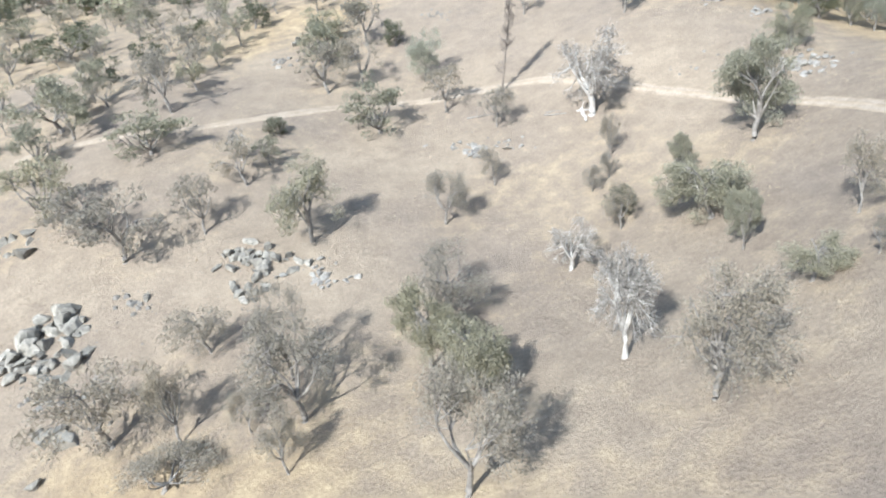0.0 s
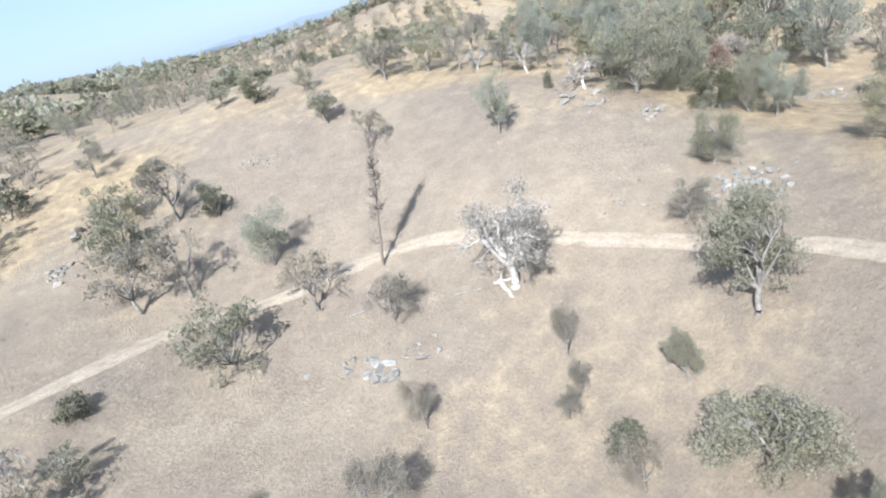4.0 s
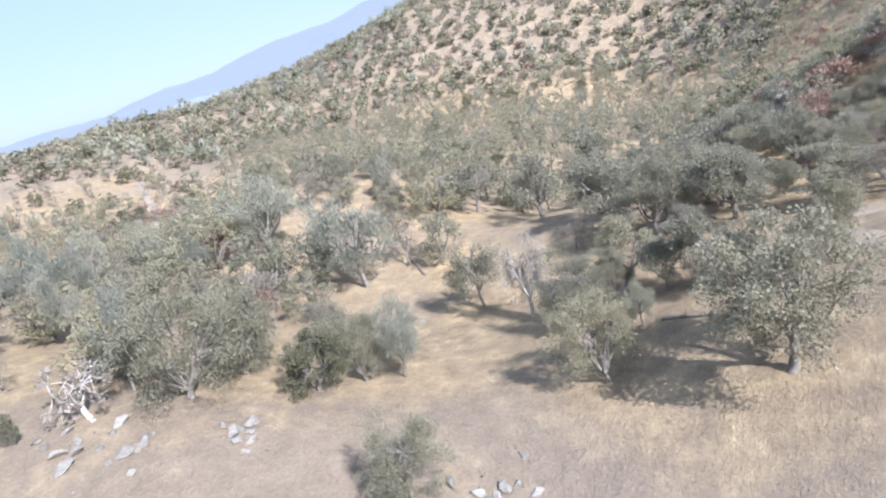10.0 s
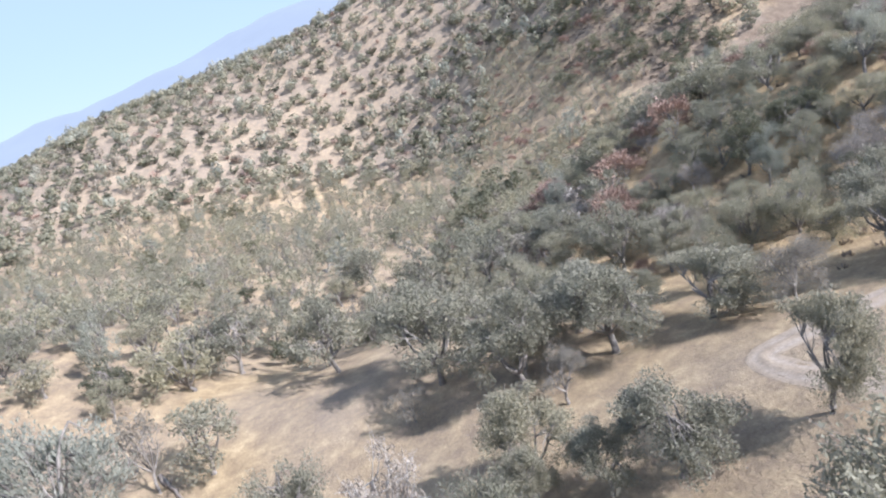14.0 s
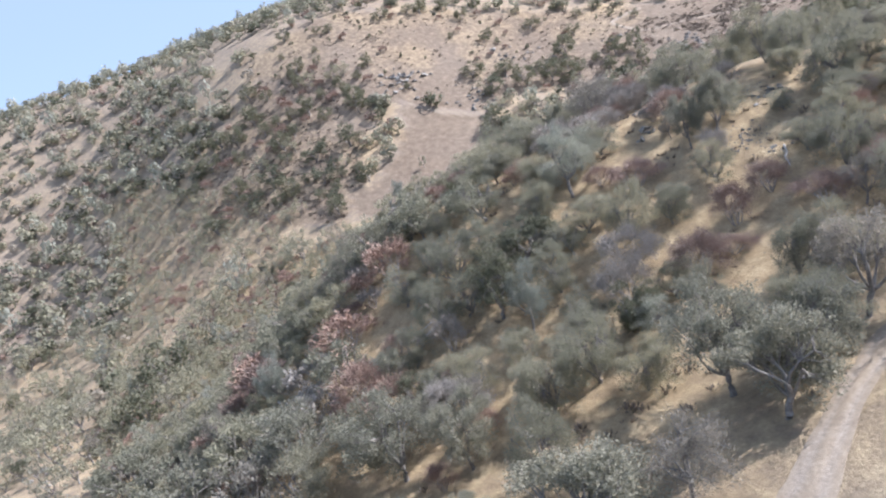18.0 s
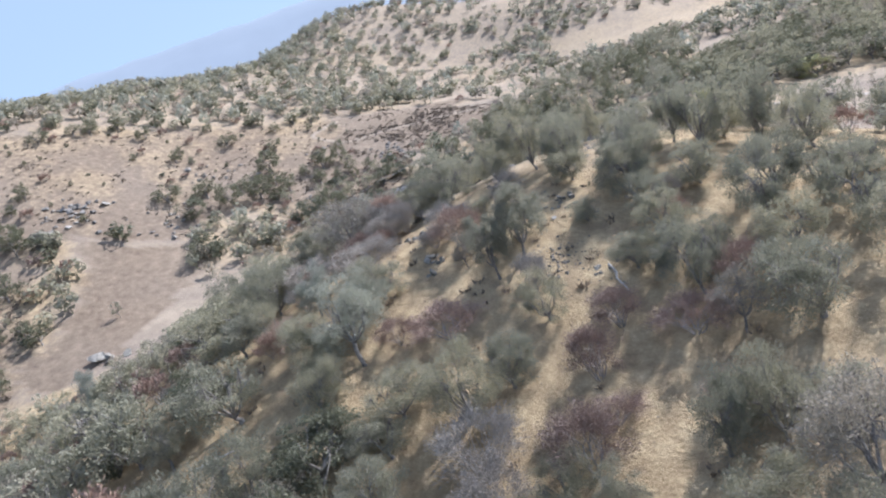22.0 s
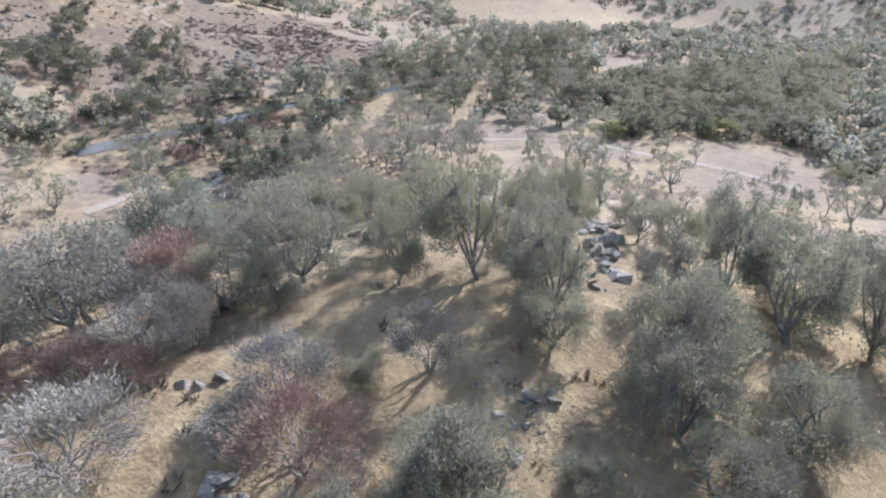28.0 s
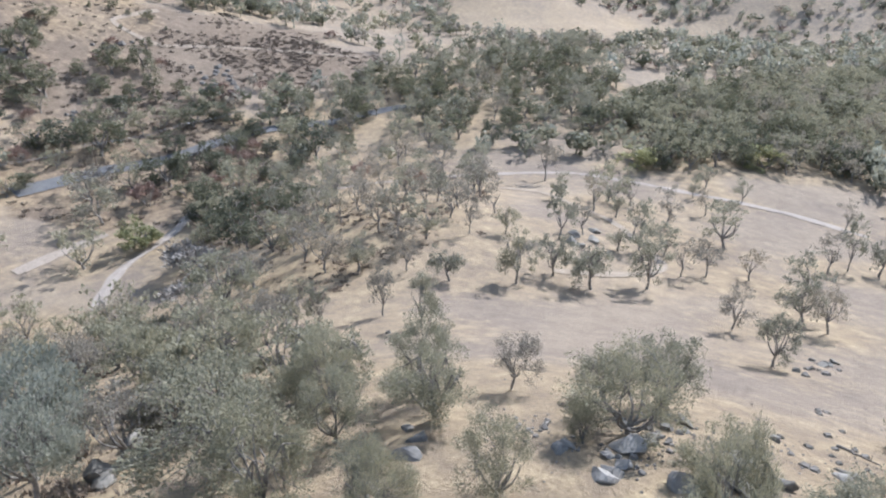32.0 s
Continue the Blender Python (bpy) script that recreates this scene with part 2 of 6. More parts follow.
HILLS = [
    -4.2, -17.7, -25.3, -28.1, 24.9, 0.9, 43.7, 25.4, -10.3, 60.8, -1.0, -3.0, -3.6, 3.9, -6.3, -34.6, 24.4, -34.9,
    21.3, 24.3, -0.3, -2.6, -15.1, 13.9, -12.1, 1.5, -0.2, 14.5, -6.9, -24.5, 0.8, 10.1, -16.5, 9.9, -5.0, 3.0,
    5.2, -4.2, 7.0, 15.7, 1.0, 12.0, -20.3, 5.4, -6.5, -21.7, 30.7, 5.2, 4.5, -18.0, -0.0, -1.9, -16.2, 23.5,
    -4.9, -5.0, 41.1, -4.9, 12.5, -28.2, -1.7, -6.1, -12.2, 19.8, 8.4, -11.5, -59.0, -17.2, 51.1, -32.8, -8.6, -4.4,
    26.1, 20.3, -9.5, 22.4, 10.3, 6.8, -24.0, 25.5, -7.5, 12.7, 3.7, -7.7, 28.4, -9.4, -24.2, 15.6, 32.8, -14.4,
    0.7, 26.8, -6.6, 44.6, 20.5, 30.6, 34.1, -11.7, 2.8, 11.9,
]
MOUNTAINS = [
    22.3, -4.0, 22.3, 12.2, -2.4, 12.9, 15.9, 93.8, -92.5, 86.6, 168.1, -15.7, -6.4, 9.0, 179.3, -10.1, 13.6, 47.6,
    -160.1, -68.2, -3.8, 98.9, 58.7, -90.5, 73.1, 161.9, 46.5, 17.2, 16.3, 39.7, -12.9, -13.3, 51.2, 21.8, 23.5, 14.8,
    52.3, -48.4, -59.6, 48.1, 4.9, 6.1, 13.9, 40.3, 2.2, 87.7, -9.0, -29.2, 4.0, 4.2, 4.4, -36.2, -13.5, -48.3,
    -35.6, 5.6,
]
RANGES = [
    -0.0, -1.4, -14.0, 19.0, 52.9, -14.0, 90.3, 102.5, 164.5, 276.6, 298.6, 32.1, 349.6, 319.1, 337.0, 409.0, 50.0, 83.5,
    145.2, 0.0, 0.0,
]


FAR_TRACK = [(255.8, 335.9), (240.1, 319.0), (224.8, 301.8), (197.4, 272.7), (186.5, 258.1)]
DIRT_ROAD = [(-92.4, 115.8), (-54.1, 115.3), (-40.3, 121.6), (-24.1, 129.2), (7.7, 128.3), (18.0, 123.9), (32.7, 109.3), (43.5, 96.4), (50.0, 86.5), (52.2, 78.9), (52.5, 76.8), (50.7, 66.2), (56.7, 58.7), (68.9, 57.4), (84.3, 64.2), (93.7, 69.4), (101.3, 71.2), (98.7, 67.2), (99.6, 55.4), (100.7, 48.0), (100.1, 40.9), (98.8, 32.6), (93.8, 24.5), (83.6, 16.0), (62.5, 1.6), (51.5, 5.7), (40.1, -1.6), (10.8, -13.5), (-20.3, -27.8), (-66.8, -43.7)]
VALLEY_ROAD = [(295.2, -156.4), (290.1, -170.1), (283.7, -185.4), (272.6, -199.3), (263.7, -225.3), (252.9, -241.0), (231.2, -257.4), (213.5, -279.9), (200.2, -287.4), (186.4, -294.6)]
RIDGE_TRACK = [(343.7, -317.0), (348.0, -281.1), (323.2, -279.5), (311.6, -297.3), (295.5, -316.4), (276.2, -333.6), (251.9, -351.9)]
CREEK = [(234.5, -113.7), (241.9, -127.2), (244.5, -136.4), (242.0, -153.8), (245.4, -171.8), (138.5, -215.5), (121.3, -211.9), (96.6, -207.9), (73.4, -204.7), (53.3, -194.6)]
MEADOW_TRACK = [(158.7, -186.2), (144.3, -188.0), (134.5, -176.1), (125.0, -168.2), (114.4, -140.0), (125.3, -128.4), (140.3, -121.7)]
LOWER_TRACK = [(267.6, -125.0), (265.3, -133.4), (263.2, -142.7), (259.5, -153.8)]
VALLEY = [(226.6, -192.1), (32.9, -253.5), (78.9, -126.6), (151.7, -90.9)]
GORGE = [(118.4, -302.2), (-53.5, -481.2), (32.9, -253.5), (111.7, -227.8)]
EAST = [(343.5, -214.8), (316.0, -254.7), (252.6, -239.2), (205.5, -140.1), (246.0, -160.4), (288.1, -148.7)]
SOUTH = [(253.9, -266.1), (211.5, -364.6), (125.7, -451.9), (119.5, -261.9), (221.5, -208.2)]
FLANK = [(254.5, -111.4), (175.2, -80.7), (152.0, -50.9), (150.7, -36.1), (178.2, -40.2)]
RIPARIAN = [(267.5, -195.1), (239.6, -232.9), (192.7, -139.0), (193.9, -116.9), (225.9, -135.7)]
HILLSIDE = [(442.8, -5.2), (465.2, -89.8), (406.9, -134.3), (334.7, -39.8)]
BARE_SLOPE = [(377.8, -126.0), (337.9, -149.0), (319.5, -118.9), (315.2, -67.9), (325.5, -48.4), (344.7, -51.2), (351.3, -89.8)]
LOWLAND = [(532.0, 6.3), (377.9, -34.1), (177.9, 31.3), (150.1, 55.4), (167.8, 66.3), (307.6, 76.8)]
SPECKLE = [(482.5, -173.5), (275.9, -395.7), (277.7, -260.5), (329.2, -194.1), (341.8, -154.7), (381.5, -127.8), (425.7, -78.4), (483.1, -87.7)]
BARE_HILL = [(330.0, -350.7), (239.5, -362.3), (237.8, -298.2), (308.5, -263.0), (331.0, -278.5)]
SLOPE_GROVE = [(229.7, -191.5), (163.8, -212.2), (152.8, -132.3), (166.7, -113.3), (175.2, -96.0), (187.8, -105.4)]
THICKET = [(135.6, 328.7), (178.7, 329.5), (217.9, 292.6), (138.7, 176.7), (113.9, 155.2), (103.7, 134.0), (80.1, 126.1), (70.2, 132.0), (60.9, 136.2), (58.9, 150.3), (54.5, 175.4)]
RIDGE = [(131.0, 0.6), (120.7, -16.2), (117.7, -16.2), (121.7, -2.7), (118.4, 3.1), (121.7, 9.7), (127.8, 11.5)]
CREST = [(126.9, -29.9), (122.1, -25.6), (121.5, -19.1), (125.9, -12.8), (129.4, -5.5), (136.4, -5.7), (130.1, -10.2), (126.8, -14.7)]
FIELD = [(253.1, -588.6), (-30.5, -802.0), (14.1, -701.9), (111.4, -473.0), (221.4, -493.7)]
RAVINE = [(109.5, 54.4), (147.8, 74.7), (197.6, 92.4), (308.1, 81.2), (363.7, 14.2), (322.1, -42.4), (278.0, -58.6), (193.5, -41.7), (170.8, -26.8), (157.0, -22.2), (133.5, -18.6), (116.0, -10.6), (107.7, 7.9), (105.8, 27.7)]
GROVE = [(95.9, 77.2), (115.7, 72.9), (137.3, 80.0), (150.3, 102.2), (121.6, 99.3), (105.0, 94.7)]
KNOB = [(66.6, -58.0), (87.8, 12.6), (100.2, 14.9), (109.8, 8.8), (120.3, -6.8), (114.6, -36.3), (99.2, -51.9)]
SAVANNA = [(141.8, 157.7), (169.2, 200.4), (219.1, 271.4), (377.6, 356.3), (464.1, 311.6), (502.9, 140.7), (433.5, 48.6), (323.2, 80.7), (197.6, 92.4), (147.7, 77.7), (115.8, 75.6), (119.7, 94.0), (151.2, 103.2), (165.1, 116.4), (147.0, 140.1)]
MEADOW = [(90.5, 116.8), (97.2, 104.1), (121.3, 112.7), (164.2, 118.7), (168.3, 127.6), (135.1, 138.0), (113.1, 133.1)]
NORTH = [(-67.1, 200.5), (10.4, 189.8), (29.2, 183.0), (59.7, 165.3), (113.0, 166.7), (147.6, 163.3), (218.5, 276.1), (260.9, 342.1), (146.4, 399.2), (-55.1, 455.7)]
NORTHWEST = [(-60.4, 123.9), (-49.0, 173.5), (-22.6, 202.6), (-67.0, 211.4), (-190.5, 290.6), (-219.1, 207.9), (-122.4, 111.5), (-81.5, 104.8)]
OPEN_KNOLL = [(-70.2, 59.2), (32.5, 25.2), (52.3, 64.4), (68.9, 102.3), (55.5, 156.7), (-0.3, 176.1), (-82.3, 134.8)]
BARE = [RIDGE, CREST, BARE_SLOPE, BARE_HILL, FIELD, MEADOW]
STRAW = [(MEADOW, 0.5), (FIELD, 0.2), (BARE_SLOPE, -0.7), (BARE_HILL, -0.5), (OPEN_KNOLL, -0.55), (HILLSIDE, -0.45), (RAVINE, 0.45), (KNOB, 0.75), (SPECKLE, -0.5), (EAST, -0.4), (SOUTH, -0.2), (VALLEY, -0.22), (SLOPE_GROVE, 0.2), (SAVANNA, -0.15), (NORTHWEST, -0.3), (NORTH, -0.15)]
BROWN = [BARE_SLOPE, SPECKLE, HILLSIDE, EAST, BARE_HILL]


def rnd_noise(x, y, scale, seed=0):
    """Smooth value noise in 0..1 on arrays."""
    x, y = np.asarray(x, float) / scale, np.asarray(y, float) / scale
    i, j = np.floor(x), np.floor(y)
    u, v = x - i, y - j
    u, v = u * u * (3 - 2 * u), v * v * (3 - 2 * v)

    def cell(a, b):
        s = np.sin(a * 127.1 + b * 311.7 + seed * 74.7) * 43758.5453
        return s - np.floor(s)
    return (cell(i, j) * (1 - u) + cell(i + 1, j) * u) * (1 - v) + (cell(i, j + 1) * (1 - u) + cell(i + 1, j + 1) * u) * v


def swell(x, y, heights, x0, y0, step, columns, radius):
    """A sum of soft rises on a regular net of places."""
    z = np.zeros_like(x)
    for k, a in enumerate(heights):
        cx, cy = x0 + step * (k % columns), y0 + step * (k // columns)
        z += a * np.exp(-((x - cx) ** 2 + (y - cy) ** 2) / (2 * radius * radius))
    return z


def height(x, y):
    x, y = np.asarray(x, float), np.asarray(y, float)
    z = 32.0 + swell(x, y, KNOLLS, -100, -140, 40, 9, 34.0) + swell(x, y, HILLS, -300, -700, 130, 10, 105.0) + swell(x, y, MOUNTAINS, -1000, -2000, 500, 7, 430.0)
    away = np.clip((np.hypot(x - 100, y - 20) - 260) / 500, 0, 1)
    z += (rnd_noise(x, y, 9.0, 3) - 0.5) * 0.35 + (rnd_noise(x, y, 2.7, 5) - 0.5) * 0.12
    return z + away * ((rnd_noise(x, y, 150, 8) - 0.5) * 7 + (rnd_noise(x, y, 60, 9) - 0.5) * 4)


def ground_z(x, y):
    return float(height(np.array([x]), np.array([y]))[0])


def inside(poly, x, y):
    x, y = np.asarray(x, float), np.asarray(y, float)
    odd = np.zeros(x.shape, bool)
    for (ax, ay), (bx, by) in zip(poly, poly[1:] + poly[:1]):
        if ay != by:
            odd ^= ((ay > y) != (by > y)) & (x < (bx - ax) * (y - ay) / (by - ay) + ax)
    return odd


# ---- where the trees stand ----
FLIGHT = [(-1, -9), (-3, 11), (-3, 46), (3, 63), (15, 78), (29, 88), (45, 95), (72, 97), (87, 90), (100, 80), (109, 67), (116, 52), (127, 21), (132, 4), (134, -9)]


def off_path(x, y):
    return np.min([np.hypot(np.asarray(x, float) - a, np.asarray(y, float) - b) for a, b in FLIGHT], axis=0)


def near_road(x, y):
    return min(math.hypot(x - a, y - b) for line in (DIRT_ROAD, VALLEY_ROAD, RIDGE_TRACK, CREEK) for a, b in line) < 4.0


def wood(poly, gap, mix_of_kinds, tall, seed, chance=1.0):
    """Trees on a shaken net inside a poly, each kind by its share."""
    rng, listed = random.Random(seed), LISTED
    xs, ys = [p[0] for p in poly], [p[1] for p in poly]
    x = min(xs)
    while x < max(xs):
        y = min(ys)
        while y < max(ys):
            px, py = x + rng.uniform(-0.45, 0.45) * gap, y + rng.uniform(-0.45, 0.45) * gap
            kind = rng.choices([k for k, _ in mix_of_kinds], [w for _, w in mix_of_kinds])[0]
            h, keep, f = rng.uniform(*tall), rng.random(), rng.uniform(0.75, 1.15)
            if keep < chance and inside(poly, [px], [py])[0] and not any(inside(b, [px + rng.gauss(0, 3.5)], [py + rng.gauss(0, 3.5)])[0] for b in BARE) and off_path(px, py) > 16:
                h *= {"buckeye": 0.6, "shrub": 0.35, "live_oak": 0.85, "pine": 1.25, "willow": 0.7}.get(kind, 1.0)
                if all((px - q[1]) ** 2 + (py - q[2]) ** 2 > (0.62 * gap if i >= listed else 0.27 * (q[4] + h)) ** 2 for i, q in enumerate(TREES)) and not near_road(px, py):
                    TREES.append((kind, px, py, h, h * f * {"buckeye": 1.3, "pine": 0.65, "live_oak": 1.15, "low_oak": 1.15, "shrub": 1.2}.get(kind, 1.0)))
            y += gap
        x += gap


TREES = []
TREES += [("low_oak", *row) for row in (
    (128.8, -28.8, 7.1, 5.1),
    (106.7, -55.7, 5.7, 7.2), (117.0, -33.4, 5.3, 5.8), (145.2, -51.0, 7.1, 5.5),
    (155.7, -46.0, 4.9, 6.0), (163.2, -50.3, 6.7, 8.6), (188.5, -46.3, 8.8, 7.9),
    (151.2, -30.2, 3.7, 3.7), (142.2, -25.6, 4.2, 6.2), (143.9, -32.9, 5.6, 4.3),
    (126.1, -40.5, 4.5, 5.2),
    (181.0, -52.7, 9.1, 8.9), (185.4, -67.9, 8.9, 9.7),
)]
TREES += [("low_oak", *row) for row in (
    (221.9, -77.9, 9.0, 13.5),
    (-33.2, 162.8, 9.6, 11.7), (56.1, 106.7, 8.3, 8.9), (-58.5, 107.1, 8.3, 14.7),
    (38.1, 176.4, 9.8, 9.6),
    (98.5, 169.3, 9.6, 12.9), (88.2, 151.2, 8.5, 9.2),
    (84.6, 165.6, 9.3, 11.7),
)]
TREES += [("low_oak", *row) for row in (
    (98.2, -5.2, 6.6, 7.1),
    (96.8, -31.8, 7.1, 8.2), (151.9, -48.3, 7.4, 5.4),
    (112.8, 171.6, 14.4, 16.7), (98.2, 142.6, 8.1, 10.3), (82.4, 128.2, 6.5, 9.2), (154.4, 139.8, 12.6, 14.4),
    (131.0, 173.6, 7.9, 13.8), (122.7, 61.7, 9.8, 6.8),
)]
TREES += [("low_oak", *row) for row in (
    (145.5, 66.0, 9.2, 10.5), (343.8, 34.0, 13.2, 15.2),
    (222.0, 40.9, 8.8, 15.0), (272.3, 94.5, 13.4, 15.6), (191.6, 80.8, 7.7, 15.2),
    (459.7, 87.1, 14.4, 16.6), (172.9, 73.9, 7.6, 8.0),
    (158.4, 44.4, 4.0, 5.8),
    (339.0, 22.7, 12.9, 14.9),
)]
TREES += [("low_oak", *row) for row in (
    (176.1, -3.4, 8.2, 10.0),
    (265.9, -89.9, 12.3, 14.2), (325.4, -160.1, 12.0, 13.8), (337.3, -153.4, 9.3, 13.6),
    (292.7, -207.6, 12.4, 14.3), (38.8, -205.5, 10.9, 14.7),
    (274.1, -124.0, 12.4, 14.3), (254.7, -99.7, 11.4, 14.5), (218.8, -103.6, 12.5, 14.4), (294.7, -156.4, 6.5, 14.0),
    (233.8, -180.8, 12.4, 14.3), (293.6, -138.5, 6.9, 12.0),
)]
TREES += [("oak", *row) for row in (
    (-36.2, 103.4, 5.8, 6.0), (40.2, 82.0, 14.5, 12.1), (30.0, 81.5, 6.5, 4.5),
    (28.9, 67.8, 10.5, 12.1), (11.7, 169.9, 11.0, 8.9), (-71.5, 91.0, 11.1, 11.9),
    (-84.2, 124.6, 12.1, 17.2), (82.4, 161.2, 9.0, 9.1),
)]
TREES += [("oak", *row) for row in (
    (178.9, 130.5, 12.5, 13.4),
    (332.1, -90.1, 7.1, 5.5),
    (264.6, -155.9, 12.5, 14.4),
)]
TREES += [("oak", *row) for row in (
    (185.8, -82.4, 9.1, 7.0), (202.2, -93.0, 6.3, 7.2),
    (93.4, 92.7, 7.3, 4.9), (88.9, -6.9, 9.8, 4.6),
)]
TREES += [("oak", *row) for row in (
    (70.2, -91.6, 7.6, 8.5), (65.9, -82.5, 9.5, 6.7), (33.8, -186.4, 12.7, 11.4), (17.3, -199.7, 8.4, 14.7),
    (56.1, -149.9, 12.0, 10.5), (38.7, -183.3, 10.8, 8.3), (29.4, -195.0, 11.3, 11.0), (180.9, -226.1, 11.2, 11.6),
)]
TREES += [("pine", *row) for row in (
    (-7.8, 137.0, 11.8, 8.7), (36.0, 136.1, 10.7, 6.3), (81.6, 179.9, 13.4, 11.1),
    (82.8, 119.5, 7.0, 5.9),
)]
TREES += [("buckeye", *row) for row in (
    (167.6, -27.4, 4.1, 5.5), (160.9, -19.7, 7.6, 8.5), (208.5, -109.3, 5.4, 9.4), (88.4, 142.9, 8.3, 5.5),
    (99.8, 151.9, 8.6, 6.4), (116.9, 175.5, 8.9, 10.3), (154.6, 61.1, 7.9, 8.7),
    (179.5, 65.2, 6.9, 10.1),
    (184.3, 69.2, 6.0, 7.7),
    (259.8, -170.1, 7.7, 9.6),
)]
TREES += [("buckeye", *row) for row in (
    (137.8, -0.2, 3.4, 3.5),
    (223.5, -132.3, 7.9, 9.9), (237.1, 49.3, 8.1, 14.2), (168.0, 62.4, 5.7, 8.7),
    (168.4, 42.5, 8.0, 9.3), (149.2, 48.7, 5.8, 5.2),
    (409.1, -101.0, 6.5, 8.1), (428.2, -80.6, 6.2, 7.7), (451.6, -81.7, 5.9, 7.4),
    (368.3, -104.5, 6.9, 8.6),
)]
TREES += [("willow", *row) for row in (
    (245.5, -146.5, 9.7, 12.2),
    (116.0, -226.5, 8.0, 13.4), (71.1, -246.2, 9.0, 13.9),
    (31.6, -224.8, 7.0, 14.0),
)]
TREES += [("bare_oak", *row) for row in (
    (-41.3, 104.4, 6.2, 3.9), (11.0, 68.8, 7.8, 6.8),
    (14.6, 57.5, 5.2, 4.5), (22.6, 108.0, 16.0, 13.7), (12.1, 45.4, 12.8, 6.4), (52.5, 156.0, 8.3, 5.8),
    (46.3, 167.3, 5.5, 6.1), (56.0, 140.0, 7.4, 7.8),
)]
TREES += [("thin_oak", *row) for row in (
    (-29.2, 134.2, 11.5, 11.9), (-3.8, 123.1, 10.1, 10.8),
    (5.6, 114.0, 8.8, 7.4), (-59.4, 159.1, 9.4, 12.1), (-60.7, 144.3, 8.8, 9.9),
    (19.2, 74.9, 7.0, 4.6), (17.9, 87.0, 5.0, 3.4),
    (21.0, 89.0, 4.6, 3.4), (16.9, 154.0, 8.6, 7.5), (45.0, 99.4, 7.0, 7.7),
    (22.2, 94.0, 7.8, 4.1), (3.2, 95.9, 7.6, 4.3),
)]
TREES += [("thin_oak", *row) for row in (
    (-21.7, 136.4, 13.5, 11.2), (-22.1, 158.8, 13.0, 13.1), (-61.2, 85.4, 9.4, 12.0),
    (-5.8, 63.8, 9.5, 12.2), (-21.9, 47.8, 13.0, 11.5), (-36.6, 61.6, 7.8, 8.5),
    (-45.2, 49.7, 12.9, 12.6), (-36.4, 48.0, 10.8, 6.2), (-28.1, 47.7, 5.7, 4.0), (-22.4, 40.7, 7.6, 5.4),
    (-4.4, 32.7, 13.6, 10.6), (-36.2, 42.1, 4.0, 11.3), (37.1, 51.5, 8.6, 5.3),
    (33.9, 43.0, 3.8, 3.5), (-124.3, 174.7, 10.6, 13.0), (-78.1, 134.2, 6.1, 9.9), (28.5, 179.3, 9.8, 11.8),
    (43.3, 169.8, 6.6, 7.2), (48.8, 160.3, 7.8, 7.9),
)]
TREES += [("thin_oak", *row) for row in (
    (57.9, 154.8, 4.7, 4.8), (123.6, 136.1, 11.9, 8.7),
    (119.4, 102.3, 5.9, 5.3),
    (215.2, -91.6, 5.5, 3.9),
    (194.8, -215.6, 11.3, 11.3),
    (164.0, 187.7, 5.7, 5.7),
)]
TREES += [("thin_oak", *row) for row in (
    (188.3, 39.8, 8.3, 8.7), (322.5, -26.1, 11.1, 11.1), (138.7, 3.5, 4.6, 3.0),
    (55.5, -168.5, 11.6, 8.4),
    (204.3, -208.2, 8.7, 8.9), (195.1, -225.5, 11.4, 9.3),
)]
TREES += [("snag", *row) for row in (
    (8.0, 125.6, 23.4, 5.1),
)]
TREES += [("shrub", *row) for row in (
    (19.7, 79.3, 4.4, 4.9), (-36.3, 114.0, 4.5, 4.8), (-26.3, 179.3, 3.7, 5.5), (50.8, 143.6, 3.5, 2.2),
    (230.5, 259.0, 4.4, 5.5),
    (221.2, 273.4, 4.3, 5.4),
)]
TREES += [("live_oak", *row) for row in (
    (-14.7, 156.1, 7.1, 6.5), (-113.8, 187.9, 9.5, 18.4), (148.0, 32.1, 7.2, 10.3),
    (225.7, -259.4, 14.7, 16.6), (225.8, -218.8, 14.4, 16.3), (187.1, -271.1, 14.7, 16.6),
    (261.4, -184.2, 14.4, 15.3), (298.3, 57.2, 15.8, 17.9),
    (465.4, -35.9, 10.2, 13.1), (438.9, -49.1, 11.4, 13.2), (378.2, -42.2, 12.8, 14.5), (384.6, -63.7, 12.1, 14.2),
    (377.4, -82.1, 12.7, 14.4), (368.8, -172.2, 10.0, 15.2), (350.9, -164.8, 12.8, 15.3), (343.1, -186.0, 13.8, 15.6),
    (335.9, -200.2, 11.4, 15.8), (329.1, -137.1, 11.9, 15.4),
)]
TREES += [("live_oak", *row) for row in (
    (384.2, -114.7, 7.9, 14.4), (398.6, -107.6, 11.3, 12.9), (415.0, -134.6, 8.5, 10.4), (381.3, -245.1, 7.4, 15.3),
    (357.6, -186.7, 10.2, 15.4), (345.1, -207.3, 8.1, 15.7), (344.0, -226.9, 14.0, 15.8),
    (321.7, -244.2, 11.8, 16.2), (449.8, -43.8, 11.6, 13.1), (444.6, -31.5, 11.8, 13.5), (440.3, -63.6, 11.5, 13.0),
    (407.3, -60.1, 11.6, 13.8), (393.3, -40.4, 12.5, 14.2), (412.7, -84.8, 12.0, 13.6), (392.1, -103.2, 12.1, 14.1),
    (369.1, -56.0, 10.9, 14.6), (393.7, -28.0, 10.9, 14.0), (405.2, -8.7, 10.7, 14.7), (443.6, -103.2, 9.8, 12.8),
    (458.9, -75.2, 9.5, 12.6), (411.4, -27.5, 11.2, 14.1),
)]
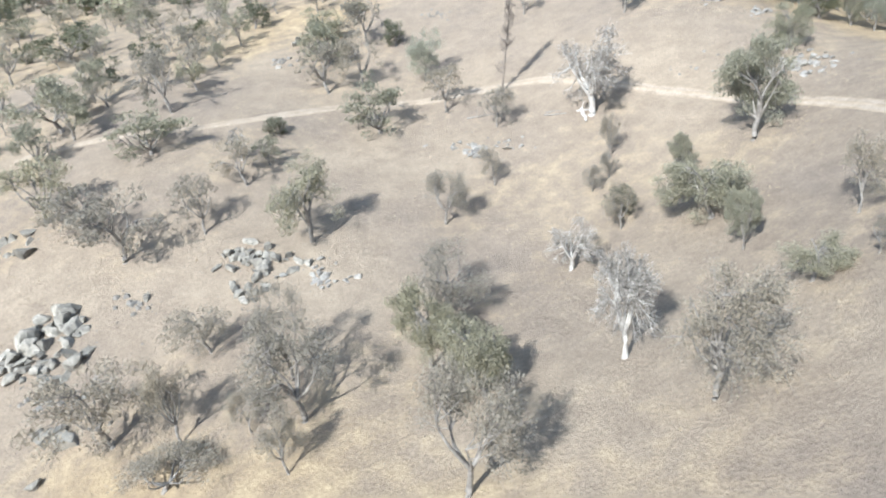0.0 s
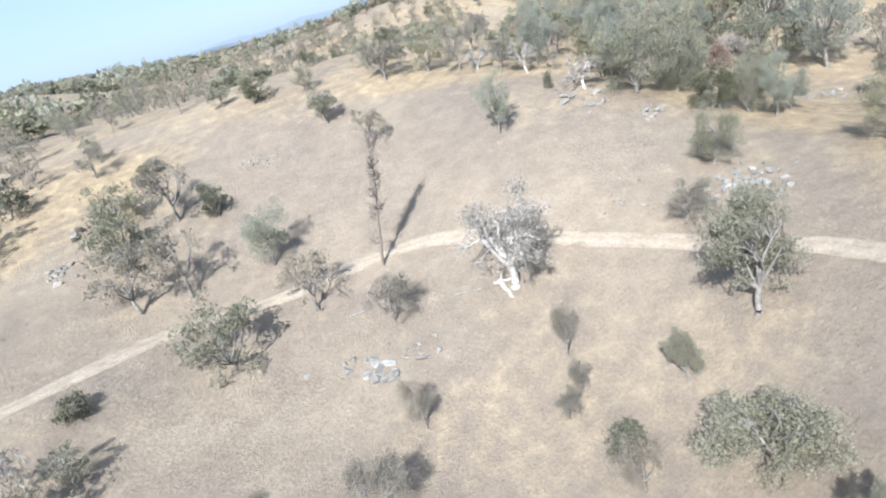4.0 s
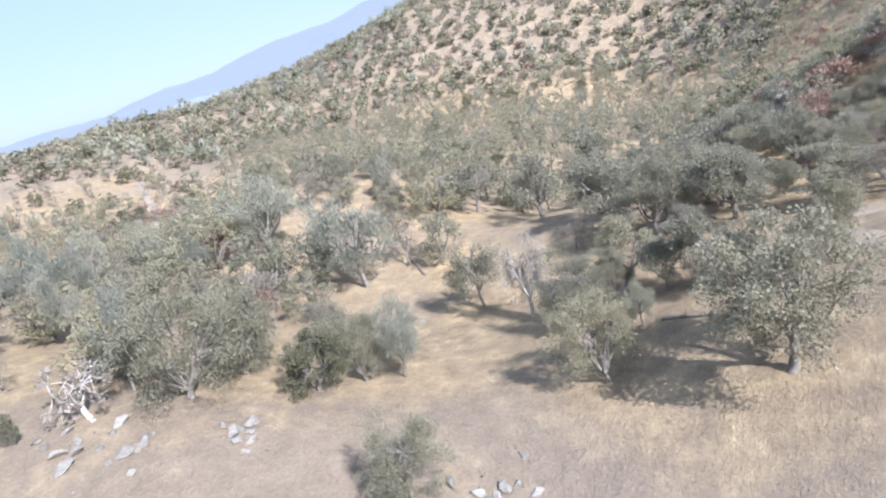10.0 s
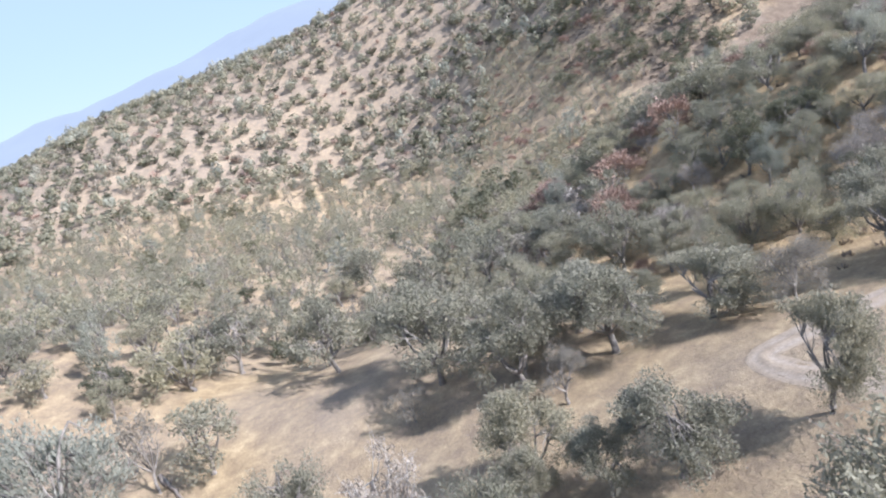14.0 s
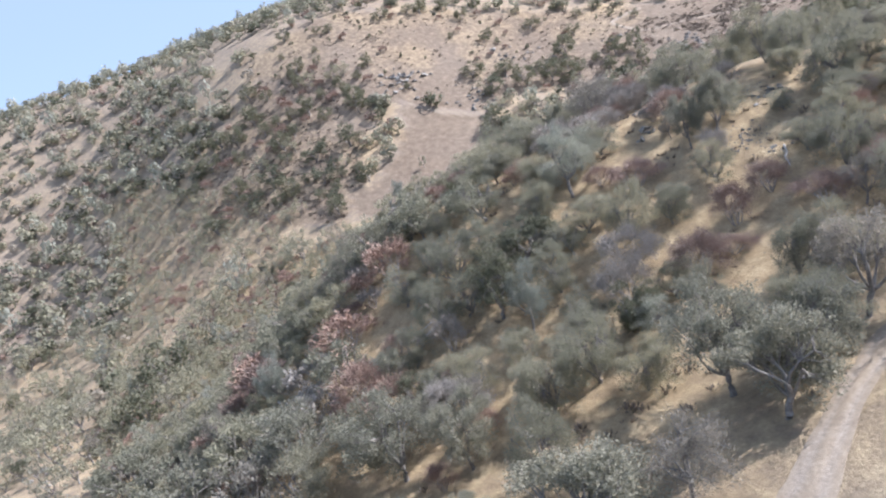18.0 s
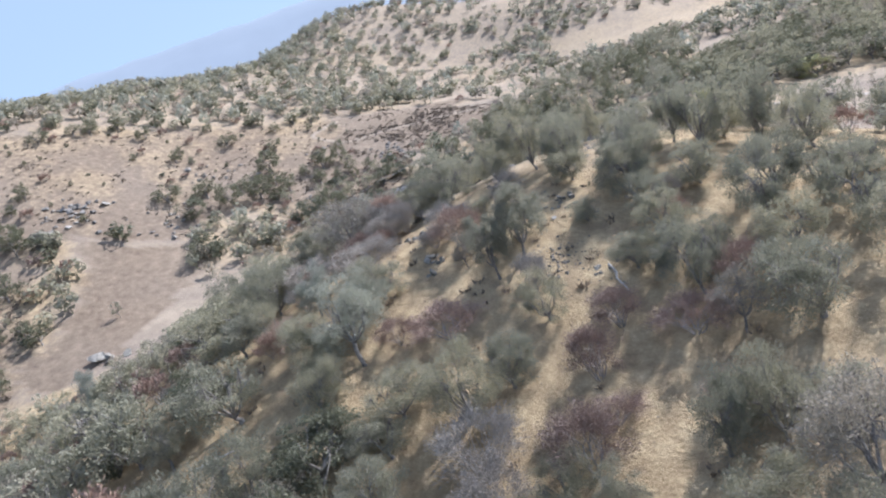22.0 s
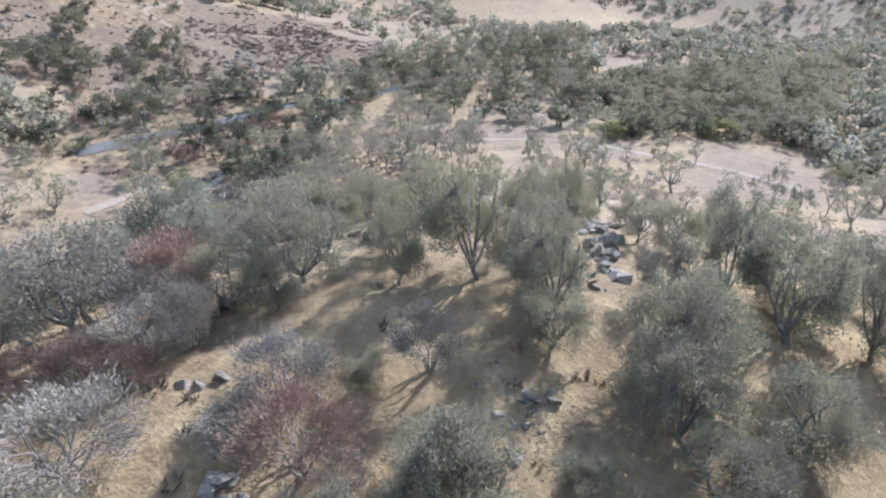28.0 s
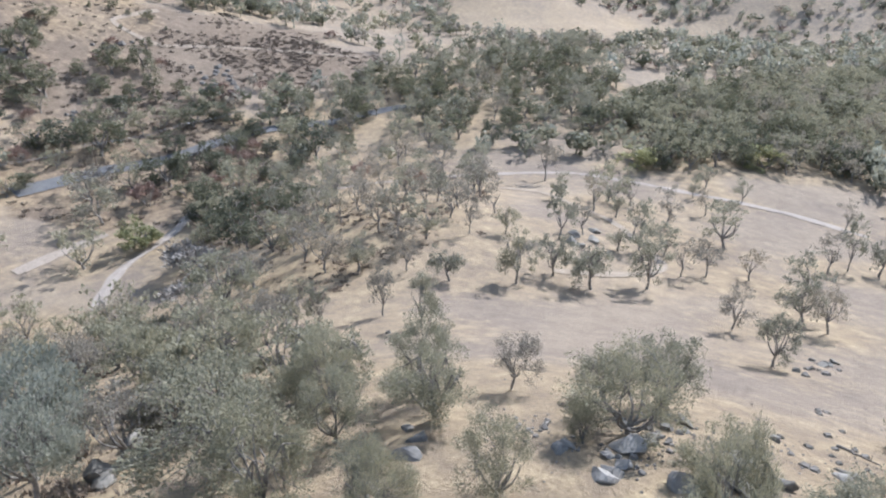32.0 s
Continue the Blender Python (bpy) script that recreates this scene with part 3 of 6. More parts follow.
TREES += [("live_oak", *row) for row in (
    (344.4, -44.1, 10.1, 12.3), (349.2, -68.6, 9.4, 10.4), (478.9, -121.8, 8.8, 9.6), (451.5, -182.3, 7.4, 13.1),
    (440.4, -207.9, 9.5, 11.8), (417.6, -222.9, 9.5, 9.6), (435.0, -222.9, 9.7, 9.9), (325.0, -211.4, 11.7, 16.0),
    (290.7, -192.2, 14.3, 16.2), (323.1, -372.1, 9.4, 10.7), (336.2, -353.3, 9.3, 10.6), (356.9, -255.3, 7.5, 11.1),
    (315.8, -256.2, 10.7, 10.5), (308.3, -158.9, 7.4, 15.8), (306.4, -183.1, 10.0, 16.0), (302.5, -222.4, 9.0, 16.3),
    (279.1, -229.2, 11.4, 16.4),
)]
TREES += [("oak", *row) for row in (
    (134.3, 5.6, 8.6, 5.4),
    (91.9, 86.8, 6.4, 6.6), (98.1, 92.3, 9.6, 9.0),
    (123.3, 70.1, 5.9, 5.1), (115.2, 88.5, 13.0, 11.0),
    (114.7, 77.7, 10.8, 13.9), (144.0, 83.1, 9.6, 7.6), (148.6, 75.7, 8.9, 9.7), (126.1, 98.0, 13.6, 14),
    (125.1, 129.6, 10.4, 11.4), (167.5, 84.5, 10.4, 11.5), (155.7, 116.6, 14, 14), (164.2, 134.4, 14, 14),
    (170.1, 142.2, 14.0, 13.9), (217.2, 110.1, 14, 14),
)]
TREES += [("oak", *row) for row in (
    (270.6, 198.2, 14, 14), (268.2, 272.9, 14, 14),
)]
TREES += [("low_oak", *row) for row in (
    (109.8, 4.4, 5.9, 5.9),
    (87.7, 97.5, 9.7, 10.0),
    (107.2, 27.6, 7.7, 5.2), (111.4, 28.4, 8.6, 6.3),
    (102.8, -7.5, 7.3, 9.4), (117.3, -17.7, 5.2, 7.0), (126.9, -17.8, 9.6, 7.1),
    (104.2, 40.6, 6.9, 7.2), (141.7, 28.7, 5.3, 7.4),
)]
TREES += [("low_oak", *row) for row in (
    (107.3, -27.0, 5.6, 9.4), (128.9, 52.2, 9.2, 8.8),
    (126.3, 46.7, 9.1, 8.9), (117.5, -4.8, 5.5, 7.4), (209.6, 86.3, 12, 14),
    (212.4, 132.9, 12, 14), (258.3, 64.0, 12, 14),
    (290.9, 21.9, 12, 14), (326.0, 45.5, 12, 14), (352.8, 60.5, 12, 14),
    (202.0, -239.6, 12, 14), (238.5, -228.9, 12, 14),
)]
TREES += [("thin_oak", *row) for row in (
    (107.1, 60.3, 8.0, 7.2),
    (108.3, 85.6, 6.5, 6.8), (162.5, -10.5, 11.4, 10.6), (284.8, 260.2, 12.4, 14),
    (271.8, -161.1, 14, 14),
)]
TREES += [("pine", *row) for row in (
    (83.3, 89.1, 5.9, 3.9),
    (156.6, 56.7, 4.4, 5.4), (345.2, 13.3, 17.7, 17),
)]
TREES += [("buckeye", *row) for row in (
    (129.7, 8.0, 5.0, 5.2),
    (120.5, 24.1, 2.5, 6.3), (165.2, 1.8, 4.7, 8.4),
    (152.7, -10.4, 5.5, 4.6), (138.7, 58.1, 7, 8.6),
    (161.4, 67.1, 6.1, 12.0), (192.1, 62.5, 5.8, 11.8),
)]
TREES += [("oak", *row) for row in (
    (119.9, -35.9, 5.3, 5.9), (108.7, -87.9, 7.7, 5.8), (131.4, -117.7, 12.2, 9.5), (99.4, -164.1, 12.1, 13.4),
    (65.7, -161.8, 12.4, 8.6),
)]
TREES += [("low_oak", *row) for row in (
    (137.9, -36.2, 5.3, 4.2), (139.6, -19.3, 7.4, 6.2), (133.6, -21.3, 11.6, 7.9), (128.6, -21.6, 8.3, 6.0),
    (148.3, -15.2, 5.0, 5.4), (145.0, -35.7, 4.5, 3.7), (132.7, -2.6, 5.3, 7.5), (124.2, -3.9, 3.5, 4.2),
    (138.9, -7.5, 3.5, 3.4), (133.4, -43.2, 3.5, 2.6), (113.8, -25.2, 10.8, 6.8), (154.7, -39.0, 8.0, 10.5),
    (143.4, -45.6, 6.7, 6.9), (119.1, -12.5, 8.6, 9.0),
    (126.9, -34.6, 7.9, 3.9), (131.7, -51.6, 4.7, 4.1), (127.3, -51.2, 6.5, 6.3), (150.8, -34.7, 7.0, 6.6),
    (109.7, -21.6, 10.5, 9.9), (154.1, -54.1, 6.7, 7.7),
)]
TREES += [("low_oak", *row) for row in (
    (149.5, -42.2, 5.6, 5.3), (111.4, -41.2, 6.5, 5.8), (102.9, -23.4, 11.3, 8.0), (173.1, -59.6, 6.1, 8.5),
    (130.5, -45.5, 6.0, 8.0), (200.8, -57.1, 9.6, 14), (194.4, -101.7, 12, 14),
)]
TREES += [("thin_oak", *row) for row in (
    (118.5, -22.1, 6.4, 5.4), (138.8, -52.2, 5.5, 4.1), (167.6, -43.0, 7.1, 8.6), (166.7, -16.2, 9.9, 11.3),
    (181.5, -75.4, 9.2, 6.5), (161.6, -89.6, 8.1, 5.0),
    (178.7, -83.6, 8.7, 6.9), (109.1, -107.9, 8.0, 6.5),
    (163.8, -111.2, 6.5, 6.1), (93.2, -112.9, 9.4, 7.1),
    (210.4, -93.5, 9.9, 8.9), (193.9, -110.4, 8.1, 10.1),
    (217.4, -94.0, 5.7, 5.8), (156.1, -132.5, 10.3, 4.7),
)]
TREES += [("thin_oak", *row) for row in (
    (113.0, -136.6, 9.3, 6.8), (107.4, -140.2, 9.4, 7.0),
    (98.3, -143.0, 7.3, 7.9), (78.1, -157.5, 10.2, 9.0),
    (130.2, -173.8, 11.4, 7.6), (111.5, -174.2, 11.4, 9.3),
    (262.4, -149.2, 8.8, 8.7), (144.5, -203.6, 14, 10.7),
)]
TREES += [("pine", *row) for row in (
    (177.5, -43.8, 13.8, 12.8), (170.7, -37.9, 9.5, 7.3),
)]
TREES += [("buckeye", *row) for row in (
    (144.6, -2.1, 3.2, 5.5), (134.9, -9.8, 5.4, 5.0), (143.8, -6.1, 4.6, 6.9), (157.7, -15.6, 7, 7.8),
    (153.7, 1.4, 5.0, 9.8), (154.7, -5.1, 3.5, 5.1), (161.5, -4.5, 3.5, 4.7), (154.6, -13.4, 5.5, 3.8),
    (218.2, -127.4, 7, 12),
)]
TREES += [("live_oak", *row) for row in (
    (216.8, -144.6, 15, 14),
)]
TREES += [("oak", *row) for row in (
    (87.9, 70.5, 10.0, 7.5),
)]
TREES += [("low_oak", *row) for row in (
    (106.3, 156.8, 12, 14),
)]
TREES += [("pine", *row) for row in (
    (120.5, 163.4, 18.1, 17),
)]
TREES += [("oak", *row) for row in (
    (154.0, -82.6, 8.3, 5.7), (172.7, -83.9, 8.1, 5.8), (170.8, -87.6, 6.6, 4.3), (155.6, -108.9, 8.0, 6.9),
    (144.3, -112.8, 10.3, 7.5), (172.8, -111.1, 8.2, 7.3), (120.8, -124.3, 12.1, 8.9), (95.2, -118.7, 8.0, 7.9),
    (149.0, -136.7, 8.7, 6.0), (137.9, -141.6, 13.2, 7.5), (120.6, -147.9, 12.5, 7.9), (195.5, -152.9, 9.5, 7.2),
    (124.5, -172.8, 9.9, 7.6), (72.4, -161.7, 14, 6.2),
)]
TREES += [("oak", *row) for row in (
    (103.8, 50.4, 9.0, 10.0), (110.2, 47.3, 11.3, 9.8), (131.6, 2.2, 9.5, 7.0),
    (132.9, 62.1, 9.1, 7.7), (139.9, 66.6, 11.0, 10.1), (154.3, 72.2, 10.7, 13.1), (175.5, 39.5, 8.5, 11.9),
    (328.5, -12.4, 14, 14),
)]
TREES += [("low_oak", *row) for row in (
    (102.9, 25.4, 3.6, 7.1), (107.8, 24.7, 3.8, 5.7), (134.7, 23.5, 8.9, 7.8), (130.7, 20.1, 6.3, 6.9),
    (141.6, 24.5, 5.3, 8.1), (102.3, 14.4, 9.2, 10.8), (127.7, 11.9, 5.6, 6.2), (111.9, 9.4, 9.2, 7.4),
    (118.4, 4.7, 4.4, 6.6), (103.1, 4.2, 6.5, 8.5), (119.8, 46.9, 6.5, 8.2), (104.4, -2.4, 8.8, 7.8),
    (148.9, 8.1, 5.6, 7.8), (95.6, -0.6, 7.7, 8.5), (118.6, -8.4, 8.5, 7.6), (130.0, 44.0, 7.4, 7.0),
    (110.9, -10.6, 5.6, 8.5), (136.8, 46.9, 6.3, 6.5), (170.7, 17.3, 7.1, 14), (141.0, 52.4, 6.4, 8.0),
    (127.1, -14.4, 5.5, 6.8), (151.9, -15.1, 6.1, 9.1),
)]
TREES += [("low_oak", *row) for row in (
    (108.4, 148.4, 12, 14), (167.7, 75.1, 9.3, 10.4), (160.0, 27.2, 8.9, 11.3), (196.9, 51.8, 8.5, 13.7),
    (218.9, 86.9, 10.5, 14), (306.6, 93.3, 12, 14), (279.6, -113.1, 12, 14), (253.7, -134.2, 12, 14),
    (324.3, 33.9, 12, 14), (125.9, -188.1, 12, 14), (206.7, -185.8, 12, 14), (188.9, -236.0, 12, 14),
    (403.4, 63.1, 12, 14),
)]
TREES += [("thin_oak", *row) for row in (
    (102.7, 35.4, 10.5, 10.5),
)]
TREES += [("pine", *row) for row in (
    (148.2, 18.5, 9.3, 10.1), (150.3, 12.3, 5.9, 7.7),
)]
TREES += [("buckeye", *row) for row in (
    (122.3, 19.2, 6.1, 6.2), (113.0, 14.5, 4.2, 8.0), (120.2, 13.0, 4.7, 6.0), (138.8, 14.3, 4.4, 9.3),
    (140.5, -1.4, 5.9, 7.5), (160.4, 5.3, 6.1, 8.0), (149.7, 60.4, 6.2, 8.3),
    (158.2, -11.6, 6.5, 9.1), (167.5, 54.9, 5.9, 11.6),
)]
TREES += [("live_oak", *row) for row in (
    (263.2, 73.0, 15, 14),
)]
TREES += [("oak", *row) for row in (
    (70.2, 76.0, 14, 14), (89.9, 81.6, 9.3, 9.6), (103.6, 114.9, 14, 8.9), (112.3, 66.8, 8.4, 12.5),
    (125.1, 79.0, 9.2, 14), (135.7, 98.3, 13.8, 14), (146.5, 114.1, 14, 12.6),
)]
TREES += [("low_oak", *row) for row in (
    (73.3, 92.0, 10.5, 10.0), (62.9, 133.9, 12, 14), (74.3, 119.8, 9.8, 6.7), (71.3, 133.9, 12, 11.6),
    (68.6, 147.1, 8.0, 9.8),
)]
TREES += [("pine", *row) for row in (
    (76.4, 115.9, 9.6, 5.5), (113.8, 140.7, 20, 17),
)]
TREES += [("live_oak", *row) for row in (
    (70.1, 123.4, 8.2, 7.7),
)]
TREES += [("bare_oak", *row) for row in (
    (95.6, 105.1, 13.2, 7.2),
)]
TREES += [("low_oak", *row) for row in (
    (119.5, 33.2, 5.3, 4.9), (133.5, 39.2, 5.1, 6.8), (124.6, 31.8, 4.4, 6.2),
)]
TREES += [("pine", *row) for row in (
    (122.3, 38.2, 4.7, 5.8),
)]
TREES += [("buckeye", *row) for row in (
    (129.8, 34.0, 6.9, 7.5), (122.3, 28.7, 6.5, 7.5), (132.2, 29.3, 7, 8.5),
)]
TREES += [("live_oak", *row) for row in (
    (126.4, 38.3, 7.1, 5.4), (145.6, 41.6, 10.6, 7.9),
)]
TREES += [("oak", *row) for row in (
    (28.9, 44.0, 5.2, 6.6), (-2.2, 46.0, 11.5, 8.8), (-8.0, 53.4, 11.5, 8.2), (28.2, 56.8, 7.4, 3.8),
    (-26.1, 82.5, 13.2, 10.7),
)]
TREES += [("low_oak", *row) for row in (
    (-17.3, 117.0, 10.8, 12.8), (-31.6, 149.2, 12, 14),
)]
TREES += [("thin_oak", *row) for row in (
    (16.6, 34.3, 13.5, 9.5), (-24.6, 54.7, 13.2, 7.1), (-5.6, 86.6, 9.2, 8.3), (-43.1, 84.7, 10.1, 8.8),
    (-54.4, 80.1, 11.7, 14), (-39.0, 97.0, 8.8, 9.5), (-60.1, 124.1, 14, 13.3),
)]
LISTED = len(TREES)
TREES += [("thin_oak", 94.8, 31.3, 9.5, 9.0), ("oak", 103.6, 43.6, 8.5, 8.0)]
wood(THICKET, 7.0, [("low_oak", 5), ("live_oak", 0.8), ("pine", 1.2), ("buckeye", 1.5), ("thin_oak", 2)], (7, 10.5), 14, 0.85)
wood(GROVE, 8.0, [("oak", 6), ("thin_oak", 2)], (8, 11), 3, 0.85)
wood(RAVINE, 4.6, [("low_oak", 5), ("oak", 1.5), ("live_oak", 1.2), ("buckeye", 4.5), ("thin_oak", 1.2), ("pine", 0.6)], (5.5, 8.5), 1, 0.9)
wood(KNOB, 7.0, [("low_oak", 6), ("oak", 1.4), ("buckeye", 1)], (6, 9), 4, 0.66)
wood(LOWLAND, 6.8, [("low_oak", 5), ("oak", 2), ("buckeye", 2), ("thin_oak", 1)], (6, 9), 17, 0.85)
wood(SAVANNA, 8.6, [("oak", 6), ("low_oak", 2), ("thin_oak", 1), ("live_oak", 1), ("pine", 0.4)], (7, 11.5), 2, 0.82)
wood(SLOPE_GROVE, 8.0, [("thin_oak", 5), ("oak", 4), ("buckeye", 1)], (7, 10.5), 15, 0.75)
wood(VALLEY, 13.0, [("oak", 5), ("thin_oak", 4)], (7, 10), 5, 0.25)
wood(GORGE, 6.8, [("live_oak", 4), ("low_oak", 4.5), ("thin_oak", 1)], (9, 14), 6, 0.95)
wood(NORTHWEST, 10.0, [("oak", 4), ("thin_oak", 4), ("live_oak", 2)], (6.5, 10.5), 7, 0.7)
wood(NORTH, 9.5, [("thin_oak", 4), ("oak", 4), ("live_oak", 2), ("pine", 0.5)], (6, 10), 8, 0.5)
wood(EAST, 10.0, [("live_oak", 6), ("low_oak", 3), ("buckeye", 1)], (7, 11), 9, 0.82)
wood(SOUTH, 9.5, [("oak", 5), ("live_oak", 4), ("thin_oak", 1)], (9, 14), 10, 0.78)
wood(FLANK, 7.5, [("low_oak", 5), ("thin_oak", 2)], (7, 10), 11, 0.75)
wood(RIPARIAN, 8.0, [("live_oak", 5), ("low_oak", 3), ("buckeye", 1)], (8, 12), 12, 0.9)
wood(SPECKLE, 10.0, [("shrub", 4), ("live_oak", 3), ("buckeye", 2)], (5, 8.5), 16, 0.4)
wood(HILLSIDE, 9.0, [("live_oak", 6), ("low_oak", 2), ("buckeye", 3)], (6.5, 10.5), 13, 0.72)
FILLED = [THICKET, GROVE, RAVINE, SAVANNA, KNOB, SLOPE_GROVE, VALLEY, GORGE, NORTHWEST, NORTH, EAST, SOUTH, FLANK, RIPARIAN, HILLSIDE, SPECKLE, LOWLAND]


# ---- the sheet of ground ----
def spread_axis(centre, half, step, reach, growth):
    a, s = [0.0], step
    while a[-1] < reach:
        if a[-1] > half:
            s *= growth
        a.append(a[-1] + s)
    a = np.array(a)
    return np.concatenate([-a[:0:-1], a]) + centre


def grid_mesh(name, X, Y, Z, mat, ob_name=None):
    r, c = X.shape
    me = bpy.data.meshes.new(name)
    idx = np.arange(r * c).reshape(r, c)
    quads = np.stack([idx[:-1, :-1], idx[:-1, 1:], idx[1:, 1:], idx[1:, :-1]], -1).reshape(-1, 4)
    fill_mesh(me, np.stack([X, Y, Z], -1).reshape(-1, 3), quads)
    me.materials.append(mat)
    me.polygons.foreach_set("use_smooth", np.ones(len(quads), bool))
    return new(ob_name or name, me)


def fill_mesh(me, verts, quads):
    verts, quads = np.asarray(verts, np.float32), np.asarray(quads, np.int32)
    k = quads.shape[1]
    me.vertices.add(len(verts))
    me.vertices.foreach_set("co", verts.ravel())
    me.loops.add(quads.size)
    me.loops.foreach_set("vertex_index", quads.ravel())
    me.polygons.add(len(quads))
    me.polygons.foreach_set("loop_start", np.arange(0, quads.size, k, dtype=np.int32))
    me.polygons.foreach_set("loop_total", np.full(len(quads), k, np.int32))
    me.update(calc_edges=True)
    me.validate()


gx, gy = spread_axis(100, 190, 2.1, 4300, 1.06), spread_axis(10, 240, 2.1, 4300, 1.06)
GX, GY = np.meshgrid(gx, gy)
GZ = height(GX, GY)
ground = grid_mesh("ground", GX, GY, GZ, GROUND)
tagged(ground, "dry brown hillside of bare soil and straw grass", "ground", kind="structure")
straw = np.full(GX.shape, 0.0)
for kind, x, y, h, w in TREES:
    i0, i1 = np.searchsorted(gy, (y - 22, y + 22))
    j0, j1 = np.searchsorted(gx, (x - 22, x + 22))
    if i1 > i0 and j1 > j0:
        d2 = (GX[i0:i1, j0:j1] - x) ** 2 + (GY[i0:i1, j0:j1] - y) ** 2
        straw[i0:i1, j0:j1] += 0.5 * np.exp(-d2 / (2 * 7.0 ** 2))
straw = np.clip(straw, 0, 0.62) + 0.30 * rnd_noise(GX, GY, 45, 11) + 0.25 * rnd_noise(GX, GY, 16, 12)
straw += 0.22 * np.clip((off_path(GX, GY) - 200) / 200, 0, 1)
for poly, amount in STRAW:
    for k in range(6):
        u, v = 9 * math.cos(k * 2.4) * (k % 3) / 2, 9 * math.sin(k * 2.4) * (k % 3) / 2
        straw += amount / 6 * inside(poly, GX + u + 14 * (rnd_noise(GX, GY, 17, 51) - 0.5), GY + v + 14 * (rnd_noise(GX, GY, 17, 52) - 0.5))
layer = ground.data.attributes.new("straw", "FLOAT", "POINT")
layer.data.foreach_set("value", straw.astype(np.float32).ravel())
brown = np.zeros(GX.shape)
for poly in BROWN:
    brown = np.maximum(brown, inside(poly, GX + 9 * rnd_noise(GX, GY, 12, 14) - 4.5, GY + 9 * rnd_noise(GX, GY, 12, 15) - 4.5) * (0.55 + 0.45 * rnd_noise(GX, GY, 22, 13)))
layer = ground.data.attributes.new("brown", "FLOAT", "POINT")
layer.data.foreach_set("value", brown.astype(np.float32).ravel())


def ribbon(name, line, width, mat, label, lift=0.07, crown=0.0, ragged=0.5, widens=1.0):
    """A road that follows the ground along a soft line, with ragged edges."""
    pts = np.array(line, float)
    t = np.concatenate([[0], np.cumsum(np.hypot(*np.diff(pts, axis=0).T))])
    n = int(t[-1] / 1.2) + 2
    s = np.linspace(0, t[-1], n)
    px, py = np.interp(s, t, pts[:, 0]), np.interp(s, t, pts[:, 1])
    k = np.ones(9) / 9
    for _ in range(2):
        px, py = np.convolve(np.pad(px, 4, "edge"), k, "valid"), np.convolve(np.pad(py, 4, "edge"), k, "valid")
    dx, dy = np.gradient(px), np.gradient(py)
    q = np.hypot(dx, dy) + 1e-9
    nx, ny = -dy / q, dx / q
    across = np.linspace(-1, 1, 11)
    half = width / 2 * np.linspace(1, widens, n)[:, None] * (1 + ragged * (rnd_noise(s, s * 0, 5, 21) - 0.5))[:, None]
    X = px[:, None] + nx[:, None] * across * half
    Y = py[:, None] + ny[:, None] * across * half
    Z = height(X, Y) + lift + (0.05 * np.cos(across * 6.2) - 0.12 * np.abs(across) ** 4) * (1 if crown == 0 else 0)
    ob = grid_mesh(name, X, Y, Z, mat)
    wear = np.exp(-((np.abs(across) - 0.48) / 0.24) ** 2) * np.ones((n, 1)) + 0.6 * (rnd_noise(X, Y, 3.0, 23) - 0.5)
    layer = ob.data.attributes.new("wear", "FLOAT", "POINT")
    layer.data.foreach_set("value", wear.astype(np.float32).ravel())
    return tagged(ob, label, "road", kind="structure")


ribbon("road_1", DIRT_ROAD, 2.0, TRACK, "pale dirt track with worn wheel ruts along the slope", widens=2.0)
ribbon("road_2", VALLEY_ROAD, 5.5, ASPHALT, "narrow grey asphalt road in the valley", 0.3, 1.0, 0.02)
ribbon("road_3", RIDGE_TRACK, 2.6, TRACK, "faint dirt track across the bare far hill", 0.3)
ribbon("creek_bed", CREEK, 2.6, GRAVEL, "dry pale gravel creek bed", 0.2, 0.0, 0.9)
ribbon("road_6", FAR_TRACK, 3.0, ROAD, "pale dirt track on a distant hillside", 0.4)
ribbon("road_4", MEADOW_TRACK, 2.2, TRACK, "faint wheel track through the oak meadow", 0.2)
ribbon("road_5", LOWER_TRACK, 3.2, ROAD, "pale dirt lane beside the creek", 0.2)

# ---- far ranges behind the hills ----
az = np.radians(np.linspace(-30, 222, 160))
rad = np.linspace(2500, 4000, 26)
AZ, RAD = np.meshgrid(az, rad)
RX, RY = 100 + RAD * np.sin(AZ), 50 + RAD * np.cos(AZ)
RZ = np.full(RX.shape, 32.0)
for k, a in enumerate(RANGES):
    b = radians(-24 + 12 * k)
    RZ += a * np.exp(-((RX - 100 - 3300 * math.sin(b)) ** 2 + (RY - 50 - 3300 * math.cos(b)) ** 2) / (2 * 520.0 ** 2))
RZ += (rnd_noise(RX, RY, 300, 31) - 0.5) * 55 + (rnd_noise(RX, RY, 110, 32) - 0.5) * 25
# The range is self-lit in its haze tone rather than lit by the sun.
backdrop = grid_mesh("backdrop", RX, RY, RZ, haze_glow("far_range_haze_glow", (0.168, 0.2, 0.246)))
tagged(backdrop, "far mountain range with pale blue haze put into its glow", "mountains", kind="structure")

